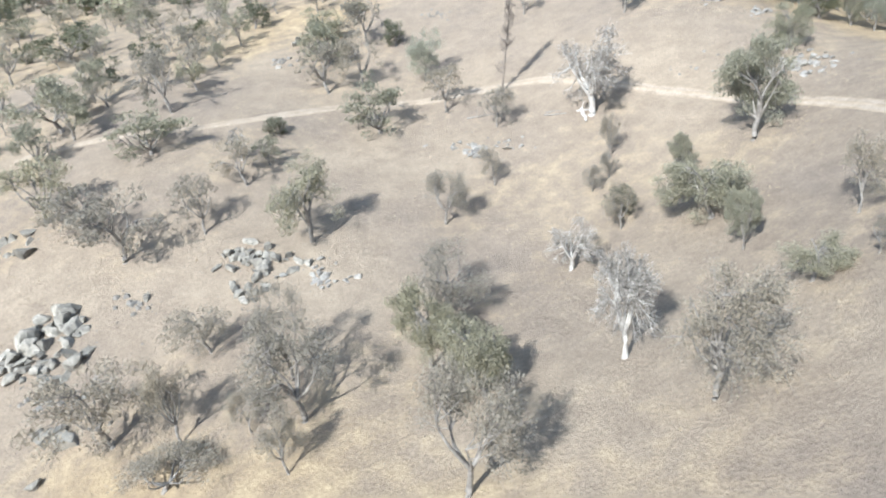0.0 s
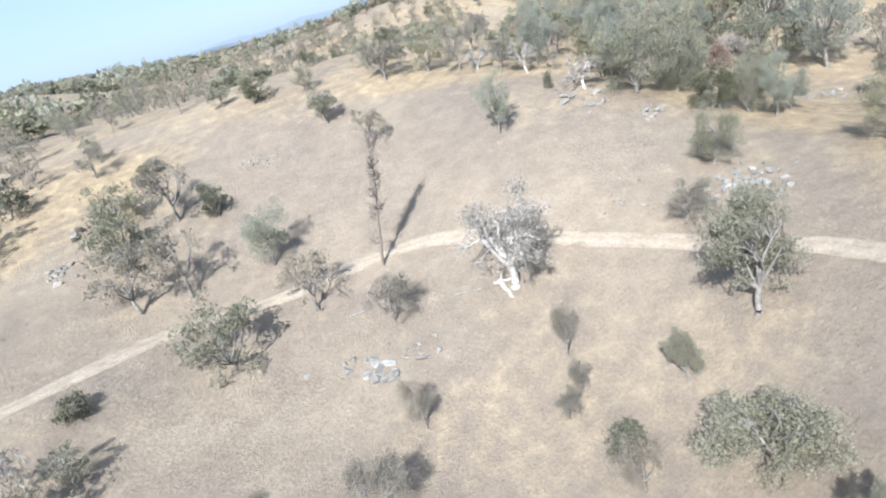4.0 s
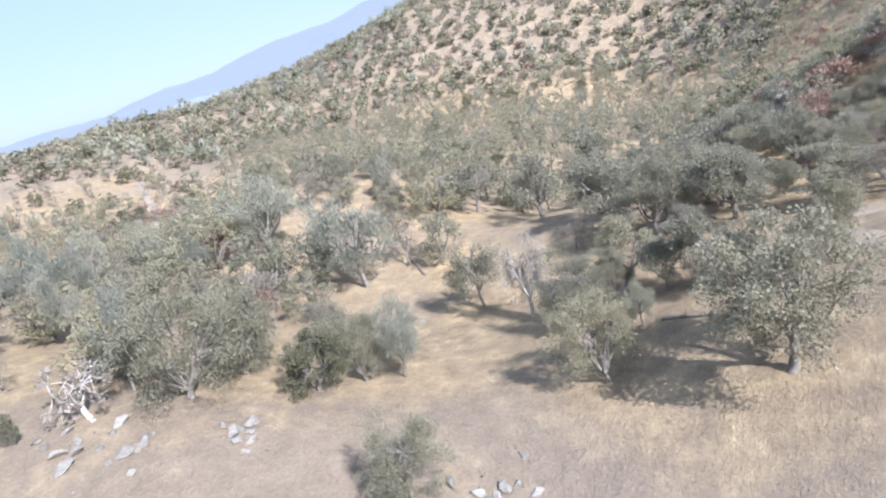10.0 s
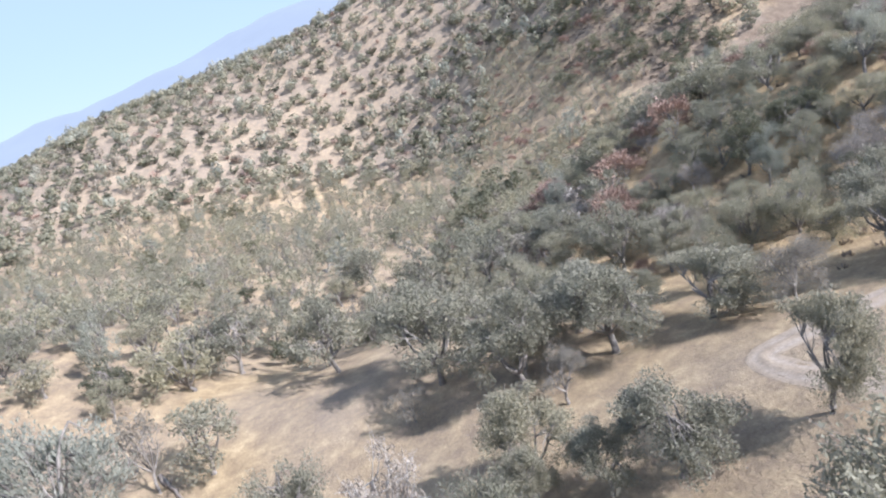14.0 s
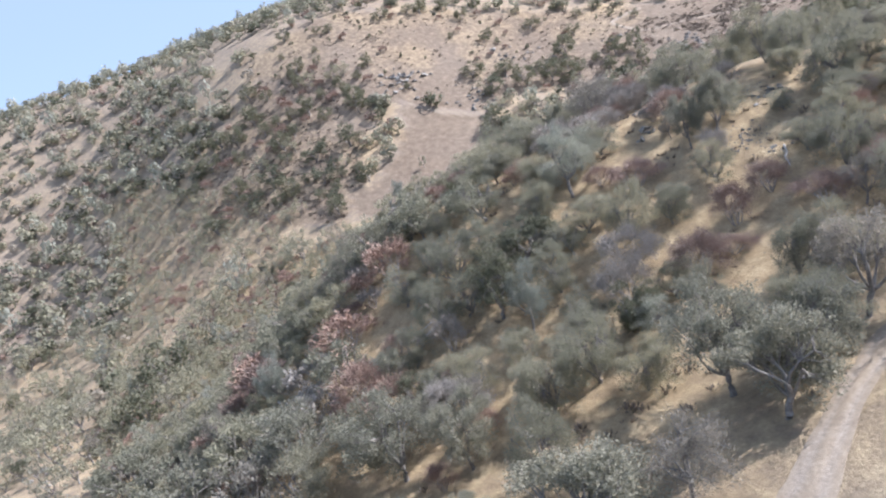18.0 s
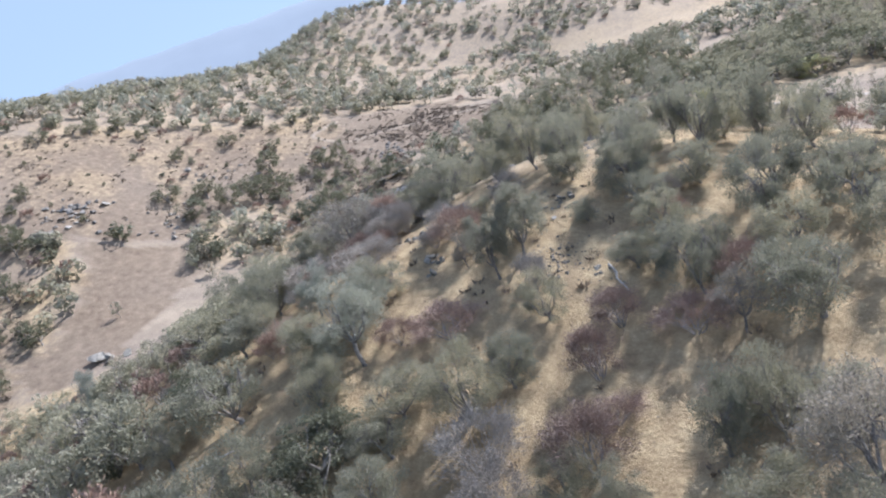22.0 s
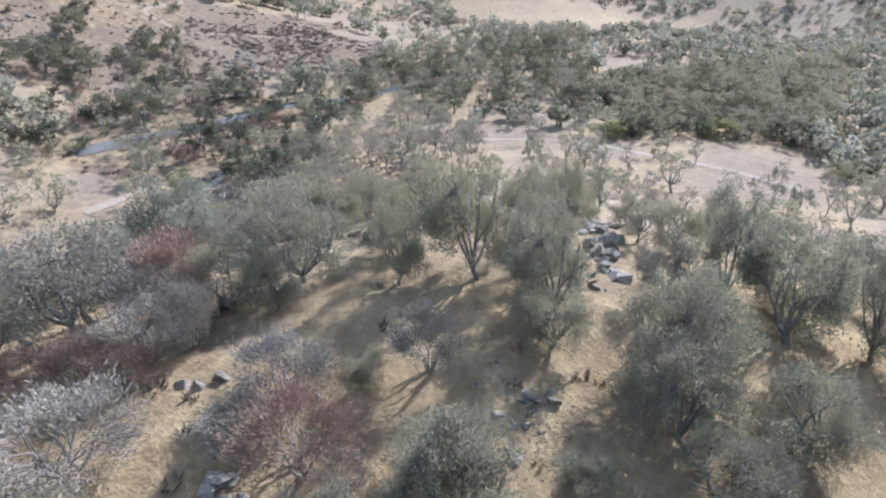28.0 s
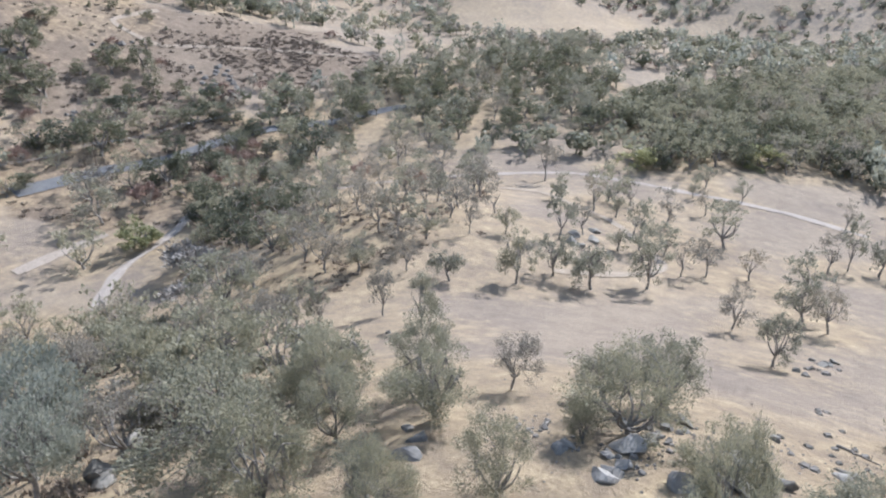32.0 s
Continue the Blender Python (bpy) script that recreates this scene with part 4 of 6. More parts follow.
# ---- tree makers: each is made 10 m high and 10 m wide, then set to size ----
class Soup:
    """Collects tubes and sprigs for one mesh."""

    def __init__(self):
        self.v, self.f = [], []

    def tube(self, pts, radii, sides=5):
        base = len(self.v)
        for i, (p, r) in enumerate(zip(pts, radii)):
            a = Vector(pts[min(i + 1, len(pts) - 1)]) - Vector(pts[max(i - 1, 0)])
            q = a.to_track_quat("Z", "X") if a.length > 1e-6 else Vector((0, 0, 1)).to_track_quat("Z", "X")
            for k in range(sides):
                b = 2 * math.pi * k / sides
                self.v.append(Vector(p) + q @ Vector((math.cos(b) * r, math.sin(b) * r, 0)))
        for i in range(len(pts) - 1):
            for k in range(sides):
                a, b = base + i * sides + k, base + i * sides + (k + 1) % sides
                self.f.append((a, b, b + sides, a + sides))

    def sprig(self, p, along, across):
        b = len(self.v)
        self.v += [p - along - across * 0.9, p + along * 0.3 - across * 1.3 + along * 0.2, p + along * 0.6 + across * 1.5]
        self.f.append((b, b + 1, b + 2))

    def mesh(self, name, mat, smooth=False):
        me = bpy.data.meshes.new(name)
        fill_mesh(me, np.array([tuple(v) for v in self.v]), np.array(self.f))
        me.materials.append(mat)
        if smooth:
            me.polygons.foreach_set("use_smooth", np.ones(len(self.f), bool))
        return me


def unit(rng):
    while True:
        v = Vector((rng.uniform(-1, 1), rng.uniform(-1, 1), rng.uniform(-1, 1)))
        if 0.05 < v.length < 1:
            return v.normalized()


def bend(a, b, rng, amount, n=4):
    a, b = Vector(a), Vector(b)
    off = unit(rng) * (b - a).length * amount
    return [a.lerp(b, i / (n - 1)) + off * math.sin(math.pi * i / (n - 1)) for i in range(n)]


def broadleaf(seed, detail, centre, radii, clumps, per_clump, leaf, clump_size, fork=2.3, girth=0.34, twigs=0, limbs=5, low=-0.2, slim=0.62, up=0.0):
    """A spreading tree: trunk, forked limbs, boughs, and sprigs in clumps with gaps between them."""
    rng = random.Random(seed)
    wood_soup, crown = Soup(), Soup()
    top = Vector((rng.uniform(-0.65, 0.65), rng.uniform(-0.65, 0.65), fork))
    wood_soup.tube([(0, 0, -0.9), (0, 0, 0.0), *[tuple(p) for p in bend((0, 0, 0.35), top, rng, 0.08)]], [girth * 1.5, girth * 1.35, girth * 1.05, girth * 0.95, girth * 0.9, girth * 0.85], (4, 6, 8, 8)[detail])
    ends = []
    for i in range(limbs):
        a = 2 * math.pi * (i + rng.uniform(-0.3, 0.3)) / limbs
        reach = 0.12 if i == limbs - 1 else rng.uniform(0.42, 0.66)
        e = Vector((math.cos(a) * radii[0] * reach, math.sin(a) * radii[1] * reach, centre + radii[2] * rng.uniform(-0.15, 0.45)))
        path = bend(top, e, rng, 0.16, 5)
        wood_soup.tube(path, [girth * 0.68, girth * 0.55, girth * 0.42, girth * 0.3, girth * 0.2], (3, 4, 6, 6)[detail])
        ends.append(path)
    lobes = []
    while len(lobes) < 9:
        d = unit(rng)
        if d.z >= low:
            lobes.append((d, rng.uniform(0.82, 1.22)))
    lean = Vector((top.x, top.y, 0)) * 1.5
    for n in range(clumps):
        # The boughs gather into a few uneven lobes, with gaps between them.
        d, k = lobes[n % 9]
        d = (d + unit(rng) * rng.uniform(0.15, 0.95)).normalized()
        k *= rng.uniform(0.68, 1.04) if n % 5 else rng.uniform(0.4, 0.7)
        c = Vector((d.x * radii[0] * k, d.y * radii[1] * k, max(centre + d.z * radii[2] * k, 0.9))) + lean
        path = min(ends, key=lambda q: min((q[-1] - c).length, (q[-2] - c).length + 0.4))
        start = path[-1] if rng.random() < 0.6 else path[-2]
        bough = bend(start, c, rng, 0.14, 4)
        if detail:
            wood_soup.tube(bough if detail > 1 else [bough[0], bough[2], bough[3]], [girth * 0.22, girth * 0.15, girth * 0.1, girth * 0.05][:4 if detail > 1 else 3], 3)
        for _ in range(twigs):
            e = c + Vector((unit(rng) + d * 0.8)) * clump_size * rng.uniform(0.4, 1.0)
            wood_soup.tube([bough[2].lerp(c, rng.random()), e], [girth * 0.07, girth * 0.03], 3)
        size = clump_size * rng.uniform(0.75, 1.3)
        for _ in range(int(per_clump * rng.uniform(0.7, 1.3))):
            o = unit(rng) * size * rng.random() ** 0.45
            o.z *= 0.72
            along = (unit(rng) + (c + o - top).normalized() * 0.9 + Vector((0, 0, up))).normalized()
            n = along.cross(unit(rng)).normalized()
            s = leaf * rng.uniform(0.6, 1.4)
            crown.sprig(c + o, along * s, n.cross(along) * s * slim * 0.6)
    return wood_soup, crown


def bare_dome(seed, radii, centre, stems, per_tip, twig, thin, detail, girth=0.2):
    """A leafless dome of fine upturned twigs on a few pale crooked stems."""
    rng = random.Random(seed)
    wood_soup, crown = Soup(), Soup()
    for i in range(stems):
        a = 2 * math.pi * (i + rng.uniform(-0.3, 0.3)) / stems
        mid = Vector((math.cos(a) * radii[0] * 0.35, math.sin(a) * radii[1] * 0.35, centre * 0.62))
        path = bend((math.cos(a) * 0.2, math.sin(a) * 0.2, -0.5), mid, rng, 0.12, 4)
        wood_soup.tube(path, [girth, girth * 0.85, girth * 0.7, girth * 0.55], (3, 4, 6, 6)[detail])
        for j in range(5):
            d = (unit(rng) + Vector((math.cos(a), math.sin(a), 0.7)) * 0.9).normalized()
            e = Vector((d.x * radii[0] * 0.72, d.y * radii[1] * 0.72, centre + d.z * radii[2] * 0.6))
            wood_soup.tube(bend(path[-1 - (j % 2)], e, rng, 0.15, 4), [girth * 0.42, girth * 0.3, girth * 0.2, girth * 0.1], 3)
            for k in range(4):
                e2 = e + (unit(rng) + d * 0.9) * radii[0] * 0.3
                if detail > 1:
                    wood_soup.tube([e, e2], [girth * 0.1, girth * 0.05], 3)
                for _ in range(per_tip):
                    o = unit(rng) * radii[0] * 0.26 * rng.random() ** 0.5
                    p = e.lerp(e2, rng.random()) + o
                    n = (Vector((p.x, p.y, (p.z - centre * 0.5) * 1.3)).normalized() + unit(rng) * 0.55).normalized()
                    s = twig * rng.uniform(0.6, 1.4)
                    crown.sprig(p, n * s, n.cross(unit(rng)).normalized() * s * thin)
    return wood_soup, crown


def snag(seed):
    """A tall dead pine stem with short fine branches."""
    rng = random.Random(seed)
    wood_soup, crown = Soup(), Soup()
    stem = bend((0, 0, 0), (0.3, -0.2, 10), rng, 0.015, 8)
    wood_soup.tube([(0, 0, -0.5), *[tuple(p) for p in stem]], [0.62, 0.5, 0.43, 0.37, 0.3, 0.24, 0.17, 0.1, 0.04], 8)
    fork = bend(stem[2], (-2.3, 1.2, 8.6), rng, 0.06, 8)
    wood_soup.tube([tuple(p) for p in fork], [0.36, 0.32, 0.28, 0.23, 0.18, 0.13, 0.08, 0.03], 7)
    main = stem
    for i in range(110):
        stem = main if i % 3 else fork
        f = rng.uniform(0.16, 0.97)
        p = stem[int(f * 6.9)].lerp(stem[int(f * 6.9) + 1], f * 6.9 % 1)
        a, r = rng.uniform(0, 6.283), rng.uniform(1.5, 4.6) * (1.15 - 0.75 * f)
        e = p + Vector((math.cos(a) * r, math.sin(a) * r, rng.uniform(0.1, 0.55)))
        wood_soup.tube(bend(p, e, rng, 0.12, 3), [0.09, 0.06, 0.02], 3)
        for _ in range(9):
            q = p.lerp(e, rng.uniform(0.35, 1)) + unit(rng) * 0.3
            n = (unit(rng) + Vector((math.cos(a), math.sin(a), 0.8))).normalized()
            crown.sprig(q, n * 0.34, n.cross(unit(rng)).normalized() * 0.035)
    return wood_soup, crown


MAKERS = {
    "oak": lambda s, d: (*broadleaf(s, d, 5.5, (4.3, 4.3, 4.1), (30, 42, 66, 84)[d], (26, 58, 124, 190)[d], (0.33, 0.245, 0.16, 0.14)[d], 1.15, 2.0, 0.3, (0, 0, 2, 4)[d], 6, -0.55, (0.62, 0.56, 0.56, 0.58)[d], 0.15), BARK, OAK_LEAF),
    "low_oak": lambda s, d: (*broadleaf(s, d, 5.0, (4.4, 4.4, 4.7), (30, 46, 74, 96)[d], (24, 58, 118, 170)[d], (0.34, 0.26, 0.165, 0.135)[d], 1.2, 0.9, 0.25, (0, 0, 2, 4)[d], 8, -0.8, (0.62, 0.55, 0.44, 0.4)[d], 0.4), BARK, LOW_LEAF),
    "thin_oak": lambda s, d: (*broadleaf(s, d, 5.6, (4.3, 4.3, 4.1), (26, 36, 54, 70)[d], (21, 44, 66, 92)[d], (0.38, 0.26, 0.19, 0.145)[d], 1.2, 2.4, 0.27, (0, 1, 5, 6)[d], 6, -0.5, 0.45), BARK, THIN_LEAF),
    "bare_oak": lambda s, d: (*broadleaf(s, d, 5.8, (4.3, 4.3, 4.0), (24, 38, 66, 70)[d], (13, 24, 54, 76)[d], (0.55, 0.36, 0.22, 0.17)[d], 1.1, 2.3, 0.42, (0, 2, 4, 5)[d], 7, -0.7, 0.5), PALE_BARK, ASH_TWIG),
    "live_oak": lambda s, d: (*broadleaf(s, d, 4.9, (4.4, 4.4, 4.6), (44, 56, 70, 90)[d], (28, 52, 90, 150)[d], (0.38, 0.27, 0.2, 0.165)[d], (1.4, 1.3, 1.2, 1.15)[d], 1.3, 0.36, 0, 6, -0.9, 0.65), BARK, LIVE_LEAF),
    "willow": lambda s, d: (*broadleaf(s, d, 4.8, (4.5, 4.5, 4.6), 42, 36, 0.46, 1.3, 1.0, 0.3, 0, 6, -0.9, 0.55), BARK, WILLOW_LEAF),
    "shrub": lambda s, d: (*broadleaf(s, d, 4.3, (4.3, 4.3, 4.9), 34, 56, 0.42, 1.7, 0.8, 0.3, 0, 5, -0.8, 0.6), BARK, SHRUB_LEAF),
    "pine": lambda s, d: (*broadleaf(s, d, 5.8, (4.3, 4.3, 4.2), (32, 48, 80, 100)[d], (26, 46, 96, 150)[d], (0.42, 0.3, 0.2, 0.165)[d], 1.2, 3.0, 0.28, 0, 7, -0.75, (0.46, 0.42, 0.36, 0.34)[d], 0.6), BARK, PINE_LEAF),
    "buckeye": lambda s, d: (*bare_dome(s, (4.6, 4.6, 4.6), 4.8, (4, 5, 6, 7)[d], (7, 13, 31, 62)[d], (0.75, 0.52, 0.37, 0.29)[d], (0.26, 0.18, 0.13, 0.09)[d], d, 0.15), TWIG_BARK, (BUCKEYE_TWIG, ASH_TWIG)[s % 3 == 2]),
    "snag": lambda s, d: (*snag(s), CHARRED, CHARRED),
}
SAYS = {
    "oak": ("oak_tree", ["grey-green blue oak with a spreading crown on dry grass", "broad dusty blue oak with a grey forked trunk", "rounded blue oak casting shade on straw grass", "dusty green oak with open gaps in its crown"], "tree"),
    "low_oak": ("scrub_oak_tree", ["dusty green scrub oak branching from the ground", "many-stemmed grey-green oak with a feathery crown", "broad low oak with upswept dusty boughs"], "tree"),
    "thin_oak": ("thin_oak_tree", ["drought-thinned greyish oak with pale limbs showing", "sparse grey oak with half its leaves gone", "thin brownish oak standing on bare soil"], "tree"),
    "bare_oak": ("bare_oak_tree", ["bleached oak with white trunk and nearly bare twigs", "pale dead-looking oak with twisted white limbs"], "tree"),
    "live_oak": ("live_oak_tree", ["dense dark green live oak rounded to the ground", "dark evergreen oak with a full low crown"], "tree"),
    "willow": ("willow_tree", ["yellow-green willow thicket beside the dry creek"], "tree"),
    "shrub": ("shrub", ["low sage-coloured shrub on dry ground"], "shrub"),
    "pine": ("grey_pine_tree", ["blue-grey foothill pine with loose long needles", "pale blue-green pine with an oval airy crown"], "tree"),
    "buckeye": ("buckeye_tree", ["leafless reddish buckeye dome among golden grass", "reddish brown bare buckeye with crooked pale stems", "pinkish grey leafless buckeye with fine twigs"], "tree"),
    "snag": ("dead_pine_snag", ["tall dead pine snag with short brown branches"], "tree"),
}
KINDS = {"oak": 6, "low_oak": 5, "thin_oak": 4, "bare_oak": 3, "live_oak": 4, "willow": 2, "shrub": 3, "pine": 3, "buckeye": 6, "snag": 1}
made_trees = {}
turn = random.Random(77)


def plant(kind, x, y, h, w):
    """Sets a tree of that height and width on the ground, its meshes shared with its like."""
    far = off_path(x, y)
    near = 3 if far < 27 else 2 if far < (90 if kind == "pine" else 44) else 1 if far < 120 else 0
    key = (kind, turn.randrange(KINDS[kind]), near)
    m = pose(x, y, ground_z(x, y) - 0.05, 0, 0, turn.uniform(0, 360)) @ Matrix.Diagonal((w / 10, w / 10, h / 10, 1))
    if kind == "snag":
        m = Matrix.Translation(m.translation) @ Matrix.Rotation(radians(13), 4, Vector((0.67, 0.74, 0))) @ Matrix.Translation(-m.translation) @ m
    name, says, category = SAYS[kind]
    if key not in made_trees:
        wood_soup, crown, bark, leaf = MAKERS[kind](key[1] * 7 + 3 + len(kind), near)
        ob = new(name)
        ob.empty_display_size = 0.5
        for part_name, soup, mat in (("trunk", wood_soup, bark), ("crown", crown, leaf)):
            p = new(part_name, soup.mesh(part_name, mat, part_name == "trunk"))
            p.parent = ob
        tagged(ob, says[(key[1] * 7 + 3 + len(kind)) % 3 == 2 and len(says) - 1 if kind == "buckeye" else key[1] % len(says)], category, kind.replace("_", " ") + "s on the hills")
        ob.matrix_basis = m
        made_trees[key] = ob
        return ob
    src = made_trees[key]
    copy = copy_thing(src, pose(0, 0, 0))
    copy.matrix_basis = m
    return copy


TREES.sort(key=lambda r: float(off_path(r[1], r[2])))
planted, rest = {}, {}
for row in TREES:
    name = SAYS[row[0]][0]
    planted[name] = planted.get(name, 0) + 1
    if planted[name] <= 290:
        plant(*row)
    else:
        rest.setdefault(row[0], []).append(row)

for kind, rows in rest.items():
    # The trees past the nearest ones stand as one wood of each kind.
    variants = [MAKERS[kind](k * 7 + 3 + len(kind), 0) for k in range(2)]
    for part_no, word in ((0, "trunks"), (1, "crowns")):
        size = 4 - part_no
        verts, faces, base = [], [], 0
        for i, (_, x, y, h, w) in enumerate(rows):
            soup = variants[i % 2][part_no]
            if not hasattr(soup, "array"):
                soup.array = np.array([tuple(v) for v in soup.v], np.float32)
            a = turn.uniform(0, 6.283)
            c, s_ = math.cos(a) * w / 10, math.sin(a) * w / 10
            q = soup.array
            verts.append(np.stack([q[:, 0] * c - q[:, 1] * s_ + x, q[:, 0] * s_ + q[:, 1] * c + y, q[:, 2] * h / 10 + ground_z(x, y)], 1))
            faces.append(np.array(soup.f) + base)
            base += len(q)
        me = bpy.data.meshes.new("wood")
        fill_mesh(me, np.concatenate(verts), np.concatenate(faces))
        me.materials.append(variants[0][2 + part_no])
        tagged(new("woodland_" + word, me), SAYS[kind][1][0].split(" on ")[0] + ", many in a wood", "woodland", kind="stuff")

# ---- woods on the far hills ----
def far_template(seed, clumps, tall, low):
    rng = np.random.RandomState(seed)
    v = []
    for _ in range(clumps):
        d = rng.normal(size=3)
        d /= np.linalg.norm(d)
        d[2] = abs(d[2]) if rng.rand() > low else -abs(d[2]) * 0.6
        c = np.array([d[0] * 0.42, d[1] * 0.42, tall * 0.58 + d[2] * 0.4 * tall]) * (0.75 + 0.3 * rng.rand())
        n = d + rng.normal(size=3) * 0.45
        a = np.cross(n, rng.normal(size=3))
        a /= np.linalg.norm(a)
        b = np.cross(n / np.linalg.norm(n), a)
        s = 0.06 + 0.065 * rng.rand()
        v += [c - a * s - b * s * 0.9, c + a * s * 1.1 - b * s * 0.2, c - a * s * 0.1 + b * s * 1.2]
    for a0 in (0.3, 1.9):
        r = 0.05
        v += [(math.cos(a0) * r, math.sin(a0) * r, -0.08), (-math.cos(a0) * r, -math.sin(a0) * r, -0.08), (0, 0, 0.6 * tall)]
    return np.array(v, np.float32)


def far_woods():
    rng = np.random.RandomState(5)
    classes = {"oak": (LOW_LEAF, 0.46, (6.5, 10), 0.9, 0.35), "live": (LIVE_LEAF, 0.26, (5, 9), 0.8, 0.55), "thin": (THIN_LEAF, 0.16, (5.5, 9), 0.9, 0.35), "pine": (PINE_LEAF, 0.05, (10, 16), 1.5, 0.4), "brush": (BUCKEYE_TWIG, 0.07, (3, 6), 0.65, 0.5)}
    rows = []
    for d0, d1, gap in ((215, 450, 7.8), (450, 800, 9.6), (800, 1250, 15.0)):
        xs = np.arange(-900, 1700, gap)
        X, Y = np.meshgrid(xs, xs - 500)
        X, Y = X + rng.uniform(-0.85, 0.85, X.shape) * gap, Y + rng.uniform(-0.85, 0.85, X.shape) * gap
        d = off_path(X, Y)
        dens = 0.5 * rnd_noise(X, Y, 85, 41) + 0.5 * rnd_noise(X, Y, 24, 42)
        ok = (d > d0) & (d <= d1) & (rng.rand(*X.shape) < np.clip((dens - 0.2 - 0.08 * (Y > 260) + 0.3 * ((X > 330) & (Y > -60))) * 2.6, 0.07, 0.95))
        ok &= ~((X < -220) | ((X < 60) & (Y < 60) & (Y > -140)))
        for poly in BARE + FILLED:
            ok &= ~inside(poly, X, Y)
        rows.append(np.stack([X[ok], Y[ok]], 1))
    P = np.concatenate(rows)
    Z = height(P[:, 0], P[:, 1])
    pick = rng.rand(len(P))
    low = 0.0
    for name, (mat, share, tall, ratio, drop) in classes.items():
        sel = (pick >= low) & (pick < low + share)
        low += share
        for t in range(5):
            tpl = far_template(hash_seed(name) + t, 58, 1.0, drop)
            q = P[sel][t::5]
            z = Z[sel][t::5]
            n = len(q)
            h = rng.uniform(*tall, n)
            w = h * rng.uniform(0.8, 1.25, n) / ratio
            a = rng.uniform(0, 6.283, n)
            ca, sa_ = np.cos(a)[:, None], np.sin(a)[:, None]
            vx = (tpl[:, 0] * ca - tpl[:, 1] * sa_) * w[:, None] + q[:, 0:1]
            vy = (tpl[:, 0] * sa_ + tpl[:, 1] * ca) * w[:, None] + q[:, 1:2]
            vz = tpl[:, 2] * h[:, None] + z[:, None]
            verts = np.stack([vx, vy, vz], -1).reshape(-1, 3)
            me = bpy.data.meshes.new("far_woods")
            fill_mesh(me, verts, np.arange(len(verts)).reshape(-1, 3))
            me.materials.append(mat)
            tagged(new("far_woods", me), {"oak": "far oak woodland scattered over dry hills", "live": "far dark evergreen oaks on the hills", "thin": "far greyish thin oaks on dry slopes", "pine": "far pale pines among the oaks", "brush": "far reddish bare brush on the slopes"}[name], "woodland", kind="stuff")


def hash_seed(s):
    return sum(ord(c) * (i + 3) for i, c in enumerate(s))


far_woods()


def ground_cover(name, label, polys, count, mat, tall, wide, blades, seed, within=400.0):
    """Low growth strewn over a stretch of land, thick in some patches and thin in others."""
    rng = np.random.RandomState(seed)
    out = []
    for poly in polys:
        q = np.array(poly, float)
        p = rng.uniform(q.min(0), q.max(0), (count * 3, 2))
        p = p[inside(poly, p[:, 0], p[:, 1]) & (off_path(p[:, 0], p[:, 1]) < within)]
        keep = rng.rand(len(p)) < np.clip(rnd_noise(p[:, 0], p[:, 1], 14, seed) * 2.0 - 0.55, 0.08, 1)
        out.append(p[keep][:count])
    p = np.concatenate(out)
    k = len(p) * blades
    at = np.repeat(p, blades, 0)
    size = np.repeat(rng.uniform(0.55, 1.3, len(p)), blades)
    a, r = rng.uniform(0, 6.283, k), np.sqrt(rng.rand(k)) * wide * size
    base = np.stack([at[:, 0] + np.cos(a) * r * 0.75, at[:, 1] + np.sin(a) * r * 0.75, height(at[:, 0], at[:, 1]) - 0.05], 1)
    tip = base + np.stack([np.cos(a) * r * 0.6, np.sin(a) * r * 0.6, size * tall * rng.uniform(0.5, 1.0, k)], 1)
    b = rng.uniform(0, 6.283, k)
    side = np.stack([np.cos(b), np.sin(b), 0.25 * np.sin(a)], 1) * (wide * 0.2 * size)[:, None]
    verts = np.stack([base - side, base + side * 0.9, tip], 1).reshape(-1, 3)
    me = bpy.data.meshes.new(name)
    fill_mesh(me, verts, np.arange(len(verts)).reshape(-1, 3))
    me.materials.append(mat)
    tagged(new(name, me), label, "brush", kind="stuff")


ground_cover("brush", "low brown brush dotted over the stony hillside", [SPECKLE, HILLSIDE, EAST, BARE_HILL], 1100, BRUSH_LEAF, 1.0, 1.1, 18, 61, 700)
ground_cover("undergrowth", "dead brown undergrowth below the ravine trees", [RAVINE, FLANK, RIPARIAN, SLOPE_GROVE], 1100, BRUSH_LEAF, 0.65, 0.7, 16, 62, 170)
ground_cover("dry_grass", "golden dry grass tufts between the trees", [KNOB, RAVINE], 3400, STRAW_BLADE, 0.26, 0.2, 5, 63, 75)
ground_cover("weeds", "sparse dry weeds on the bare knoll", [OPEN_KNOLL], 2600, STRAW_BLADE, 0.3, 0.25, 5, 64, 80)


